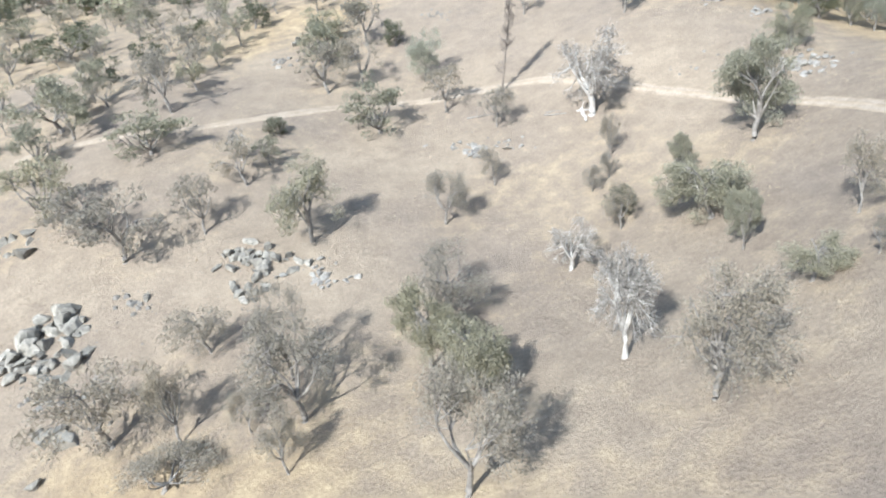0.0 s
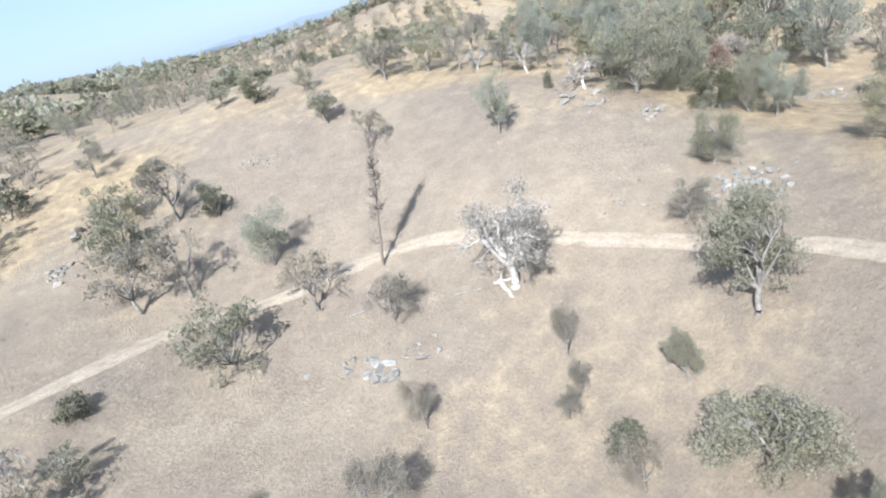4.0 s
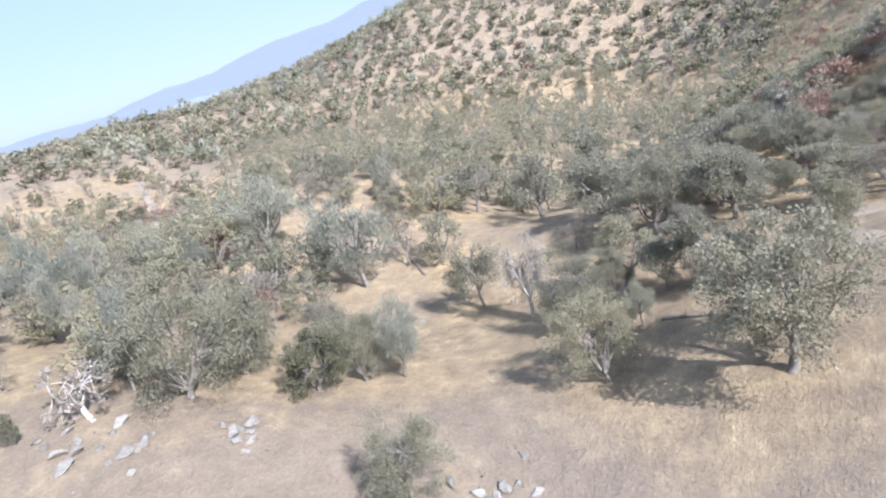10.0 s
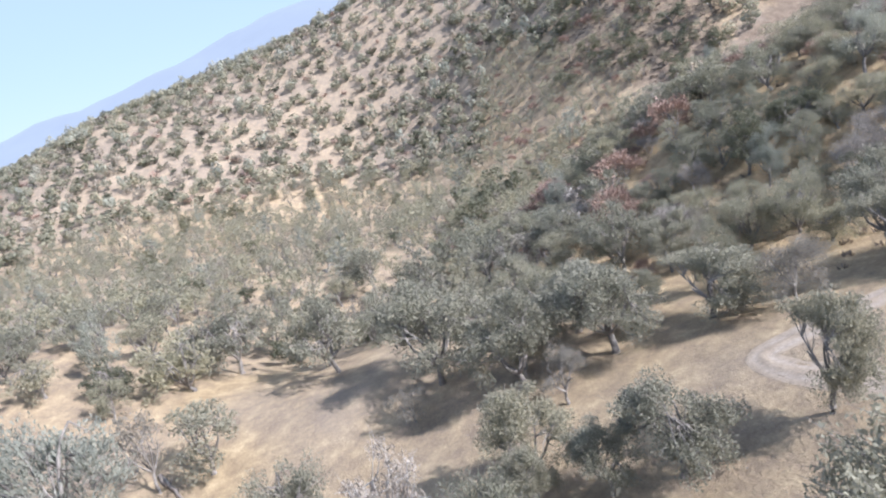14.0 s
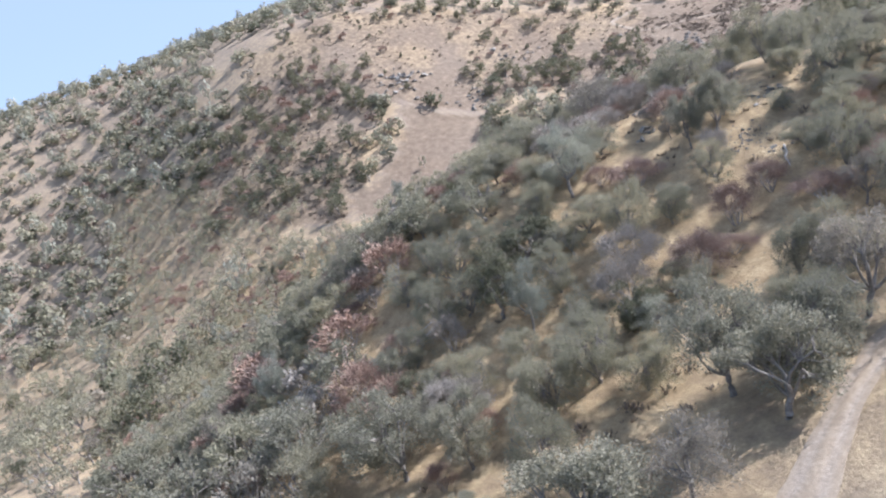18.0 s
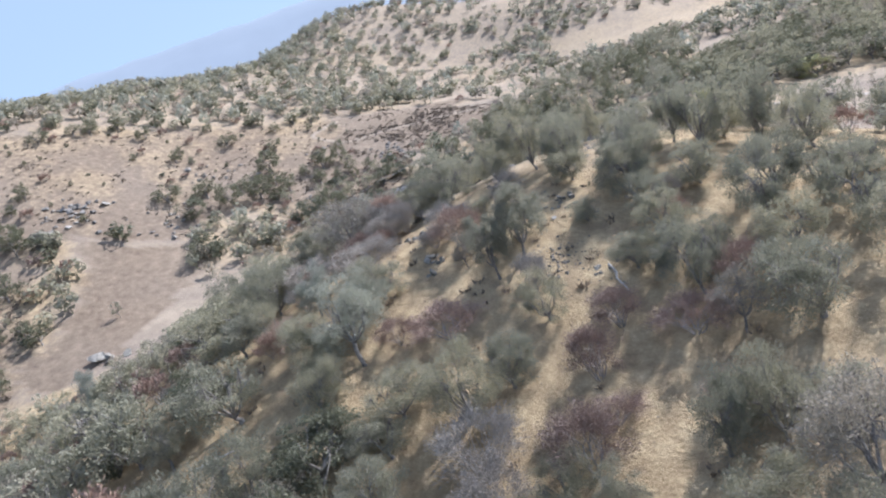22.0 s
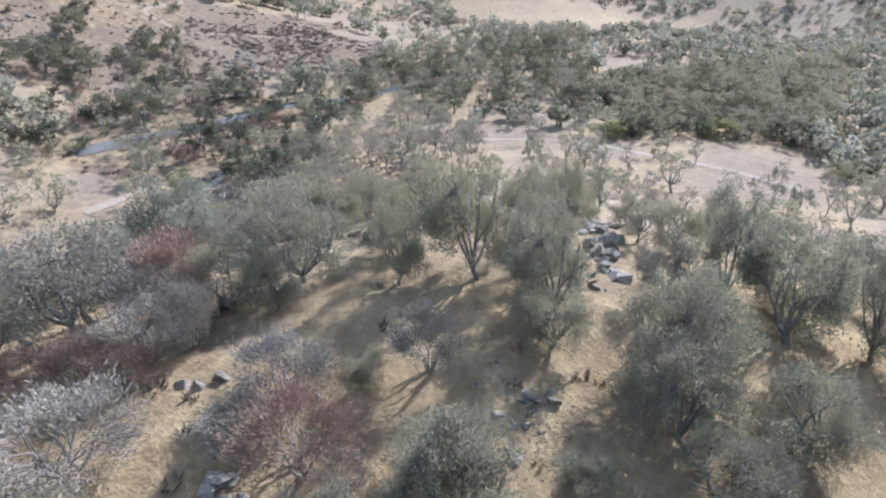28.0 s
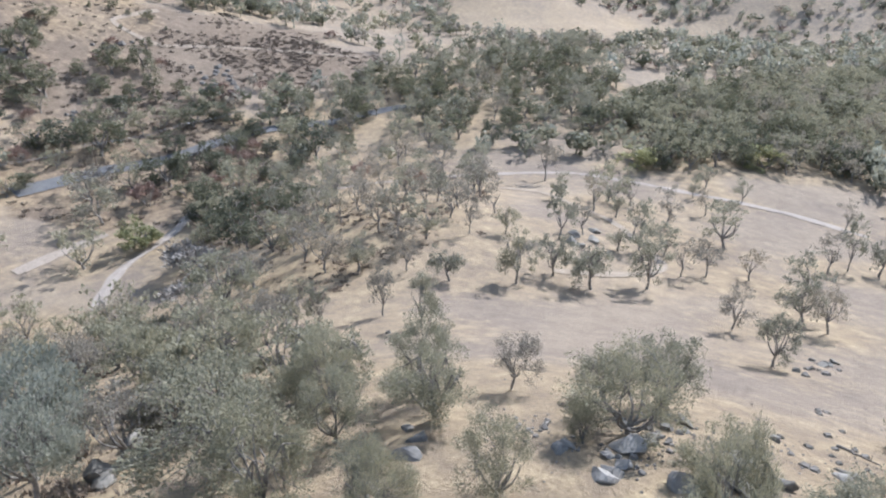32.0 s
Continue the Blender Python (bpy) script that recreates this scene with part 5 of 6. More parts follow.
# ---- rocks, logs and poles ----
DARK_BOULDERS = []
DARK_BOULDERS += [
    (49.3, 100.6, 2.6), (168.7, -41.8, 3.3), (-52.1, 51.7, 3.8), (49.0, 103.3, 2.1), (167.3, -40.7, 2.8), (52.2, 103.8, 2.1),
    (170.6, -47.6, 2.9), (153.9, -16.6, 2.1), (54.8, 98.5, 2.0), (124.6, -38.4, 2.4), (122.4, -35.9, 2.3), (150.8, -6.0, 1.9),
    (51.5, 102.5, 1.9), (-53.6, 52.5, 3.1), (-57.7, 66.2, 3.2), (113.2, 122.7, 2.6), (-63.6, 64.8, 3.3), (-55.7, 62.7, 3.1),
    (-56.8, 64.5, 3.1), (-53.5, 46.6, 2.7), (85.0, -35.4, 2.7), (145.1, 0.3, 1.6), (82.0, -40.4, 2.8), (84.8, -34.0, 2.7),
    (149.6, -5.9, 1.6), (-31.0, 78.3, 2.4), (170.3, -47.5, 2.3), (-55.1, 52.7, 2.6), (-77.9, 88.2, 3.6), (-54.5, 64.6, 2.7),
]
DARK_BOULDERS += [
    (-32.3, 78.4, 2.4), (148.4, -6.8, 1.5), (-61.9, 69.2, 3.0), (111.7, 120.9, 2.2), (141.4, -6.3, 1.3), (148.4, -33.5, 1.7),
    (-71.9, 84.2, 3.3), (-63.8, 62.2, 2.7), (135.3, -142.0, 4.3), (320.3, -66.5, 5.9), (-66.2, 65.0, 2.8), (143.0, 1.1, 1.4),
    (176.6, 21.7, 2.4), (-56.4, 53.2, 2.4), (-25.9, 77.5, 2.0), (124.5, -40.2, 1.7), (154.1, -15.9, 1.5), (-56.4, 68.4, 2.5),
    (57.2, 100.5, 1.5), (145.1, 1.2, 1.4), (-32.9, 75.6, 2.2), (153.5, -23.0, 1.5), (-76.4, 88.7, 3.2), (-36.0, 72.5, 2.2),
    (316.0, -66.8, 5.5), (-38.3, 79.8, 2.2), (-56.1, 61.3, 2.4), (392.3, -117.3, 7.6), (318.1, -68.3, 5.4), (71.2, -63.6, 2.8),
]
DARK_BOULDERS += [
    (124.0, -37.8, 1.5), (152.8, -22.0, 1.3), (125.1, -34.8, 1.4), (123.0, -37.9, 1.5), (-74.1, 88.9, 2.8), (-36.0, 79.4, 1.9),
    (130.6, -154.1, 3.9), (-57.3, 69.9, 2.3), (128.6, -9.0, 1.0), (143.4, 4.0, 1.3), (-33.8, 70.0, 1.8), (144.0, 4.2, 1.3),
    (-40.7, 162.9, 3.1), (-40.2, 165.4, 3.2), (-65.3, 64.2, 2.3), (-31.5, 72.9, 1.8), (312.7, -71.6, 4.8), (130.6, -146.8, 3.7),
    (-31.8, 72.0, 1.8), (144.4, 0.0, 1.2), (129.1, -7.1, 1.0), (126.7, -9.4, 1.0), (-60.7, 68.3, 2.2), (127.0, -10.0, 0.9),
    (-32.7, 71.5, 1.7), (127.7, -9.1, 0.9), (112.6, 120.5, 1.6), (124.4, -36.2, 1.2), (-63.8, 68.4, 2.0), (122.1, -42.2, 1.4),
]
DARK_BOULDERS += [
    (-77.5, 84.0, 2.5), (128.1, -8.3, 0.9), (-66.2, 63.4, 2.0), (128.3, -9.3, 0.9), (-37.3, 78.5, 1.7), (134.8, -148.3, 3.3),
    (-57.1, 67.7, 1.9), (388.3, -119.0, 5.9), (143.5, 1.7, 1.0), (128.1, -8.7, 0.8), (124.1, -22.6, 1.0), (-64.7, 67.1, 1.9),
    (124.3, -23.5, 1.0), (147.0, -33.3, 1.2), (144.0, 1.3, 1.0), (-34.9, 71.4, 1.6), (-33.6, 71.3, 1.5), (-34.1, 72.8, 1.6),
    (-29.0, 79.1, 1.5), (-72.7, 87.2, 2.3), (-62.3, 61.8, 1.8), (388.4, -113.0, 5.5), (153.5, -22.0, 1.0), (150.5, -29.8, 1.1),
    (-64.7, 63.5, 1.8), (-31.7, 76.0, 1.5), (-75.4, 85.0, 2.1), (-67.0, 66.0, 1.8), (133.2, -141.2, 2.8), (-33.4, 72.0, 1.4),
]
DARK_BOULDERS += [
    (149.8, -30.1, 1.0), (278.7, -256.2, 5.3), (126.4, -48.9, 1.3), (124.7, -37.4, 1.0), (128.2, -7.3, 0.8), (390.5, -119.5, 5.1),
    (153.6, -22.4, 0.9), (125.8, -42.6, 1.1), (-34.4, 70.4, 1.4), (386.8, -115.5, 5.0), (384.6, -115.9, 4.9), (-59.1, 67.4, 1.6),
    (-74.1, 85.0, 1.9), (122.9, 4.7, 0.9), (191.5, 17.2, 1.6), (-48.6, 72.6, 1.5), (391.5, -121.3, 4.8), (-41.2, 164.5, 2.2),
    (123.8, -41.4, 1.0), (123.4, -39.8, 1.0), (-29.5, 78.1, 1.2), (127.8, -47.6, 1.1), (280.8, -267.8, 4.8), (105.9, -87.6, 1.6),
    (120.1, -50.2, 1.1), (100.5, -94.1, 1.7), (99.4, -94.7, 1.7), (191.1, 15.6, 1.4), (281.5, -259.7, 4.3), (-32.6, 70.1, 1.0),
]
DARK_BOULDERS += [
    (129.1, -45.1, 0.9), (98.0, -96.6, 1.6), (126.5, -47.5, 0.9), (287.7, -266.7, 4.2),
]
PALE_BOULDERS = []
PALE_BOULDERS += [
    (127.3, -39.7, 3.0), (153.6, -26.3, 2.4), (122.5, -25.2, 2.0), (130.9, -42.8, 2.4), (121.6, -25.1, 1.9), (132.5, -39.6, 1.9),
    (2.6, 105.7, 2.2), (153.9, -27.1, 1.7), (53.5, 94.7, 1.5), (0.2, 106.9, 2.1), (122.5, -25.9, 1.5), (132.4, -7.2, 1.2),
    (143.5, -39.9, 1.7), (131.0, -40.8, 1.8), (2.6, 107.7, 1.9), (1.1, 107.5, 1.9), (121.7, -42.9, 1.8), (0.5, 105.8, 1.8),
    (130.1, -7.5, 1.1), (1.9, 105.2, 1.8), (7.0, 106.0, 1.7), (-1.9, 110.9, 1.8), (130.9, -7.5, 1.0), (94.3, 130.0, 2.0),
    (96.2, 128.3, 1.8), (-0.8, 108.0, 1.7), (53.6, 95.8, 1.2), (1.0, 108.7, 1.7), (-3.4, 109.5, 1.8), (55.9, 94.4, 1.3),
]
PALE_BOULDERS += [
    (-0.4, 106.2, 1.7), (60.7, 125.6, 1.8), (131.4, -39.5, 1.5), (99.8, 127.0, 1.7), (56.2, 136.7, 1.9), (-18.3, 73.9, 1.5),
    (57.8, 124.9, 1.7), (134.7, -42.2, 1.5), (50.4, 138.7, 1.9), (-21.7, 73.2, 1.6), (54.4, 132.5, 1.8), (131.6, -6.0, 0.9),
    (52.5, 132.8, 1.7), (-23.4, 73.8, 1.6), (1.1, 109.6, 1.6), (-24.9, 74.7, 1.6), (117.5, -46.2, 1.5), (131.5, -4.3, 0.9),
    (0.4, 109.7, 1.6), (-24.0, 72.7, 1.5), (49.2, 136.3, 1.7), (59.2, 98.4, 1.2), (54.5, 95.8, 1.1), (99.6, 124.1, 1.5),
    (97.9, 127.4, 1.6), (-23.4, 75.0, 1.5), (59.8, 125.5, 1.5), (94.5, 127.2, 1.6), (103.7, 128.6, 1.6), (-52.5, 57.3, 1.7),
]
PALE_BOULDERS += [
    (61.5, 125.6, 1.5), (128.7, -4.9, 0.9), (143.6, -42.1, 1.3), (58.5, 96.5, 1.1), (62.5, 98.5, 1.2), (-24.3, 75.1, 1.4),
    (128.9, -45.7, 1.3), (95.0, 131.7, 1.5), (124.0, -45.4, 1.3), (123.5, -43.2, 1.2), (116.4, -46.9, 1.3), (126.1, -41.3, 1.2),
    (54.2, 95.1, 1.0), (57.0, 123.0, 1.3), (-24.4, 73.5, 1.4), (58.6, 125.7, 1.3), (79.7, 134.6, 1.6), (-58.8, 58.1, 1.7),
    (131.8, -40.4, 1.1), (-58.1, 57.0, 1.6), (-29.5, 75.2, 1.4), (51.5, 141.8, 1.5), (51.2, 137.3, 1.4), (-23.3, 71.9, 1.2),
    (123.9, -44.2, 1.2), (-57.3, 57.9, 1.6), (53.5, 140.7, 1.4), (57.7, 94.8, 1.0), (45.9, 104.3, 0.9), (44.5, 113.0, 1.0),
]
PALE_BOULDERS += [
    (-41.1, 154.4, 2.1), (125.3, -40.8, 1.1), (-24.7, 78.4, 1.2), (41.3, 108.5, 0.9), (59.7, 124.3, 1.2), (-20.2, 73.5, 1.1),
    (125.6, -27.4, 0.9), (-24.0, 76.0, 1.2), (59.4, 127.6, 1.2), (-25.0, 74.0, 1.2), (-0.9, 106.9, 1.1), (-0.3, 109.8, 1.3),
    (242.0, 121.5, 2.8), (-19.8, 74.0, 1.1), (128.0, -26.3, 0.9), (144.7, -43.6, 1.1), (245.6, 125.1, 2.8), (391.3, -141.2, 4.9),
    (82.2, 136.1, 1.3), (396.7, -139.2, 5.0), (-25.2, 76.3, 1.2), (95.9, 132.9, 1.3), (43.4, 106.3, 0.9), (130.7, -46.9, 1.1),
    (131.8, -41.9, 1.0), (4.9, 107.6, 1.1), (58.2, 123.6, 1.1), (9.6, 108.3, 1.1), (59.2, 126.0, 1.2), (57.9, 95.9, 0.9),
]
PALE_BOULDERS += [
    (8.9, 105.7, 1.1), (261.3, 125.4, 2.9), (-42.8, 149.0, 1.9), (270.9, 101.8, 2.9), (129.1, -44.4, 1.0), (5.4, 108.6, 1.1),
    (2.7, 106.7, 1.1), (51.0, 130.5, 1.1), (129.9, -44.8, 1.0), (134.1, -42.5, 1.0), (126.1, -28.7, 0.9), (-22.7, 73.3, 1.1),
    (56.7, 103.5, 0.9), (96.5, 131.4, 1.3), (389.5, -154.0, 4.6), (52.8, 138.2, 1.2), (398.9, -137.7, 4.6), (2.4, 104.4, 1.0),
    (134.9, -42.7, 1.0), (-22.6, 72.3, 1.0), (405.0, -133.8, 4.7), (394.5, -145.4, 4.5), (-55.2, 57.3, 1.3), (130.8, -48.1, 1.0),
    (-3.2, 110.6, 1.1), (-60.2, 58.5, 1.4), (123.2, -44.5, 1.0), (-56.7, 57.6, 1.3), (393.8, -138.6, 4.4), (-50.0, 72.0, 1.3),
]
PALE_BOULDERS += [
    (126.8, -29.0, 0.8), (128.6, -49.1, 1.0), (371.1, -200.3, 4.5), (389.0, -128.9, 4.2), (51.4, 133.3, 1.1), (96.3, 131.8, 1.2),
    (55.2, 94.3, 0.8), (398.7, -142.2, 4.3), (-50.8, 71.7, 1.3), (277.3, 98.8, 2.7), (-44.7, 153.5, 1.8), (125.1, -42.9, 0.9),
    (381.3, -205.3, 4.6), (353.5, -155.2, 3.8), (-8.6, 111.2, 1.0), (237.7, 120.9, 2.3), (395.4, -131.2, 4.2), (101.3, 125.0, 1.0),
    (396.9, -144.1, 4.2), (7.2, 108.3, 1.0), (126.0, -22.8, 0.7), (343.9, -155.1, 3.7), (-22.8, 74.3, 0.9), (128.3, 1.2, 0.7),
    (389.3, -133.4, 4.0), (257.8, 98.5, 2.3),
]
STONES = []
STONES += [
    (350.5, -224.0, 4.2), (100.4, 128.2, 1.0), (280.2, -261.6, 4.0), (-23.4, 74.4, 0.9), (270.0, 97.8, 2.5), (349.5, -147.1, 3.6),
    (-46.8, 53.0, 1.0), (105.5, -85.7, 1.4), (53.5, 132.4, 1.0), (-51.9, 73.3, 1.3), (346.7, -161.7, 3.6), (101.3, 127.5, 1.0),
    (-51.1, 72.1, 1.3), (122.7, 4.3, 0.7), (129.1, -47.3, 0.9), (127.5, 0.9, 0.6), (-49.3, 71.6, 1.1), (127.2, -29.3, 0.7),
    (309.2, -205.8, 3.6), (51.1, 140.4, 1.1), (377.2, -133.3, 3.7), (98.9, 128.2, 1.0), (130.4, -42.1, 0.8), (-24.8, 76.6, 0.9),
    (296.8, -282.1, 4.2), (128.1, -49.2, 0.9), (-53.4, 73.2, 1.2), (-26.5, 77.9, 0.9), (-32.7, 72.1, 1.0), (-27.7, 76.4, 0.9),
]
STONES += [
    (294.9, -277.5, 4.1), (6.8, 107.1, 0.9), (126.3, -26.8, 0.7), (54.9, 136.4, 1.0), (120.7, 3.5, 0.7), (113.3, -52.1, 0.9),
    (291.0, -277.6, 4.0), (194.0, 14.9, 1.2), (127.4, -50.1, 0.9), (121.4, 4.7, 0.7), (-40.0, 150.0, 1.5), (289.7, -266.4, 3.8),
    (395.3, -138.6, 3.8), (276.9, -264.9, 3.7), (-42.3, 151.8, 1.5), (56.6, 95.2, 0.7), (127.4, 2.0, 0.6), (-43.0, 151.9, 1.5),
    (295.2, -268.6, 3.8), (52.7, 135.7, 1.0), (-49.8, 69.9, 1.0), (45.9, 110.6, 0.7), (396.3, -142.1, 3.7), (359.6, -155.3, 3.4),
    (-34.0, 71.8, 0.9), (101.8, -89.1, 1.4), (393.4, -136.3, 3.6), (125.9, -29.0, 0.7), (394.9, -149.8, 3.7), (131.3, -41.8, 0.7),
]
STONES += [
    (358.3, -162.8, 3.4), (393.2, -144.9, 3.6), (40.9, 109.8, 0.7), (354.8, -161.8, 3.3), (388.9, -144.7, 3.6), (100.9, -96.6, 1.4),
    (125.3, -28.4, 0.7), (-48.0, 70.8, 1.0), (127.9, -49.8, 0.8), (332.4, -267.9, 3.9), (360.0, -146.2, 3.3), (127.0, -47.1, 0.8),
    (129.0, -46.8, 0.8), (128.0, 2.9, 0.6), (119.4, -51.1, 0.8), (284.1, -271.7, 3.6), (333.2, -262.1, 3.8), (38.6, 109.0, 0.7),
    (119.4, -46.4, 0.9), (127.9, -45.4, 0.7), (122.5, 5.4, 0.6), (-43.4, 152.3, 1.4), (290.4, -261.2, 3.5), (-5.8, 168.0, 1.4),
    (128.1, -43.7, 0.7), (114.5, -55.6, 0.9), (103.8, -90.1, 1.3), (383.5, -138.5, 3.3), (128.3, 2.3, 0.6), (371.0, -205.5, 3.5),
]
STONES += [
    (-22.0, 77.2, 0.8), (59.2, 104.4, 0.7), (118.9, -46.1, 0.8), (99.5, 125.5, 0.8), (280.8, 98.6, 2.1), (96.6, 126.2, 0.8),
    (-26.0, 76.9, 0.8), (6.6, 108.4, 0.8), (286.0, -274.2, 3.4), (279.1, 103.0, 2.1), (310.4, -206.3, 3.0), (249.7, 126.6, 1.9),
    (131.9, -42.4, 0.7), (-42.9, 153.5, 1.4), (57.9, 95.3, 0.7), (56.1, 100.3, 0.5), (-60.9, 58.1, 1.0), (123.0, 5.6, 0.6),
    (-4.8, 167.5, 1.2), (128.4, 5.5, 0.6), (297.0, -284.7, 3.5), (125.6, -29.4, 0.6), (135.8, -44.8, 0.7), (342.6, -150.5, 2.8),
    (262.7, 98.9, 1.8), (103.0, -90.9, 1.2), (-7.8, 169.7, 1.2), (157.7, -79.7, 1.0), (129.8, -44.3, 0.6), (-52.9, 71.4, 0.9),
]
STONES += [
    (127.9, -1.3, 0.5), (135.7, -46.0, 0.7), (128.8, -48.9, 0.7), (294.2, -263.8, 3.2), (127.2, 5.9, 0.6), (367.1, -207.0, 3.3),
    (128.8, -44.8, 0.6), (126.3, 3.3, 0.5), (37.8, 111.4, 0.6), (7.6, 105.6, 0.7), (124.1, -31.1, 0.6), (333.8, -267.5, 3.4),
    (393.0, -126.3, 3.1), (110.5, -66.0, 0.9), (395.1, -143.2, 3.1), (362.4, -163.0, 2.9), (-41.9, 153.2, 1.3), (304.4, -274.1, 3.3),
    (357.1, -145.3, 2.8), (393.2, -152.8, 3.1), (128.5, -48.5, 0.7), (130.1, -40.2, 0.6), (-3.6, 168.4, 1.2), (307.6, -207.0, 2.8),
    (363.3, -141.4, 2.8), (363.4, -227.3, 3.2), (126.3, -26.3, 0.5), (-6.1, 169.4, 1.2), (11.5, 104.1, 0.7), (100.4, -95.0, 1.2),
]
STONES += [
    (112.0, -63.8, 0.8), (126.3, 5.1, 0.5), (391.0, -137.5, 2.9), (56.2, 132.8, 0.8), (127.3, 4.2, 0.5), (294.1, -275.0, 3.1),
    (3.5, 110.9, 0.7), (127.3, 4.9, 0.5), (-0.5, 167.8, 1.1), (62.0, 125.7, 0.8), (247.5, 125.1, 1.7), (247.1, 124.7, 1.7),
    (233.1, 120.2, 1.6), (130.2, 0.2, 0.5), (126.6, -25.6, 0.5), (124.9, 3.7, 0.5), (117.6, -50.7, 0.8), (352.0, -150.4, 2.6),
    (124.9, -27.9, 0.5), (-49.3, 70.9, 0.8), (-58.1, 58.3, 0.9), (128.6, 0.8, 0.5), (136.3, -43.5, 0.6), (115.3, -52.1, 0.8),
    (123.4, -45.8, 0.6), (356.6, -155.6, 2.6), (313.4, -209.8, 2.7), (401.5, -135.0, 2.9), (248.9, 99.5, 1.5), (361.3, -164.8, 2.7),
]
STONES += [
    (387.3, -156.9, 2.8), (135.8, -45.6, 0.6), (288.6, -277.9, 2.9), (-3.8, 169.3, 1.1), (-2.9, 167.3, 1.1), (129.5, -45.3, 0.6),
    (136.9, -44.3, 0.6), (346.2, -151.4, 2.5), (400.3, -129.5, 2.8), (126.6, 3.5, 0.5), (122.8, -44.0, 0.7), (365.0, -217.8, 2.9),
    (-44.3, 150.7, 1.1), (102.1, -90.8, 1.0), (125.2, -43.4, 0.6), (127.8, 1.8, 0.5), (111.4, -65.5, 0.8), (309.4, -204.3, 2.5),
    (119.7, -48.0, 0.7), (-38.7, 152.9, 1.1), (350.7, -148.2, 2.4), (312.4, -207.7, 2.5), (124.7, -28.1, 0.5), (130.8, -41.3, 0.6),
    (6.3, 108.3, 0.7), (129.2, -48.2, 0.6), (377.7, -199.2, 2.8), (287.9, -274.4, 2.7), (370.2, -144.4, 2.5), (127.6, 3.2, 0.4),
]
STONES += [
    (127.1, -25.5, 0.5), (127.4, 3.9, 0.4), (123.5, -45.0, 0.6), (363.4, -175.5, 2.5), (127.9, -48.7, 0.6), (338.3, -256.9, 2.8),
    (128.4, 4.0, 0.4), (98.8, -92.9, 1.0), (370.8, -158.7, 2.5), (126.4, 2.2, 0.4), (126.9, 3.4, 0.4), (-44.0, 151.2, 1.1),
    (128.1, -44.9, 0.6), (128.5, -46.5, 0.5), (292.1, -282.6, 2.7), (116.5, -48.6, 0.6), (278.8, 97.5, 1.6), (386.4, -138.0, 2.5),
    (398.7, -127.4, 2.5), (-42.5, 154.2, 1.0), (-49.7, 71.2, 0.7), (313.8, -206.8, 2.3), (333.9, -259.8, 2.6), (362.3, -210.9, 2.6),
    (129.2, -49.3, 0.5), (-2.8, 165.7, 0.9), (-5.2, 171.4, 1.0), (113.5, -53.2, 0.7), (128.1, 5.8, 0.4), (371.8, -195.4, 2.4),
]
STONES += [
    (127.5, 3.4, 0.4), (404.2, -144.7, 2.5), (365.8, -201.9, 2.4), (361.3, -210.2, 2.5), (126.2, 2.3, 0.4), (122.1, -45.5, 0.6),
    (372.3, -205.1, 2.4), (126.7, 0.9, 0.4), (357.3, -153.6, 2.1), (127.4, 6.4, 0.4), (399.1, -125.6, 2.3), (124.0, -1.0, 0.4),
    (374.5, -203.0, 2.4), (400.2, -136.2, 2.3), (299.1, -272.2, 2.4), (128.5, -49.5, 0.5), (372.9, -207.9, 2.4), (122.2, -47.3, 0.6),
    (123.9, -44.7, 0.5), (125.7, -40.8, 0.5), (127.8, -44.8, 0.5), (127.3, -44.5, 0.5), (375.8, -204.8, 2.3), (-41.5, 154.9, 0.9),
    (376.2, -215.6, 2.4), (331.4, -273.4, 2.5), (136.1, -44.4, 0.4), (-4.2, 168.3, 0.9), (137.5, -45.0, 0.4), (336.5, -261.9, 2.4),
]
STONES += [
    (-2.4, 167.8, 0.8), (126.9, 2.3, 0.4), (127.4, 4.6, 0.4), (123.1, -45.7, 0.5), (296.2, -270.6, 2.1), (393.1, -131.5, 2.0),
    (114.5, -48.9, 0.5), (374.6, -148.5, 2.0), (-1.4, 163.5, 0.8), (362.5, -219.9, 2.1), (309.1, -197.4, 1.8), (121.7, -46.4, 0.5),
    (124.0, 2.6, 0.3), (136.6, -44.0, 0.4), (-7.2, 167.6, 0.8), (121.8, -47.5, 0.5), (136.6, -44.7, 0.4), (400.6, -140.3, 2.0),
    (295.4, -279.2, 2.0), (394.3, -148.9, 1.9), (127.4, 0.3, 0.3), (287.0, -275.8, 2.0), (312.5, -201.7, 1.7), (112.2, -58.6, 0.6),
    (398.3, -128.9, 1.9), (-1.6, 166.3, 0.7), (123.8, -42.9, 0.4), (329.1, -271.9, 2.0), (129.4, 2.8, 0.3), (374.4, -162.8, 1.8),
]
STONES += [
    (116.4, -50.0, 0.5), (116.3, -48.7, 0.5), (135.8, -45.3, 0.4), (327.2, -280.2, 1.9), (129.0, 4.3, 0.3), (334.1, -270.1, 1.8),
    (125.4, 3.8, 0.3), (128.4, 5.1, 0.2), (122.2, -49.2, 0.3), (122.8, -43.7, 0.3), (124.3, -46.0, 0.3), (121.1, -47.2, 0.3),
]
OUTCROPS = []
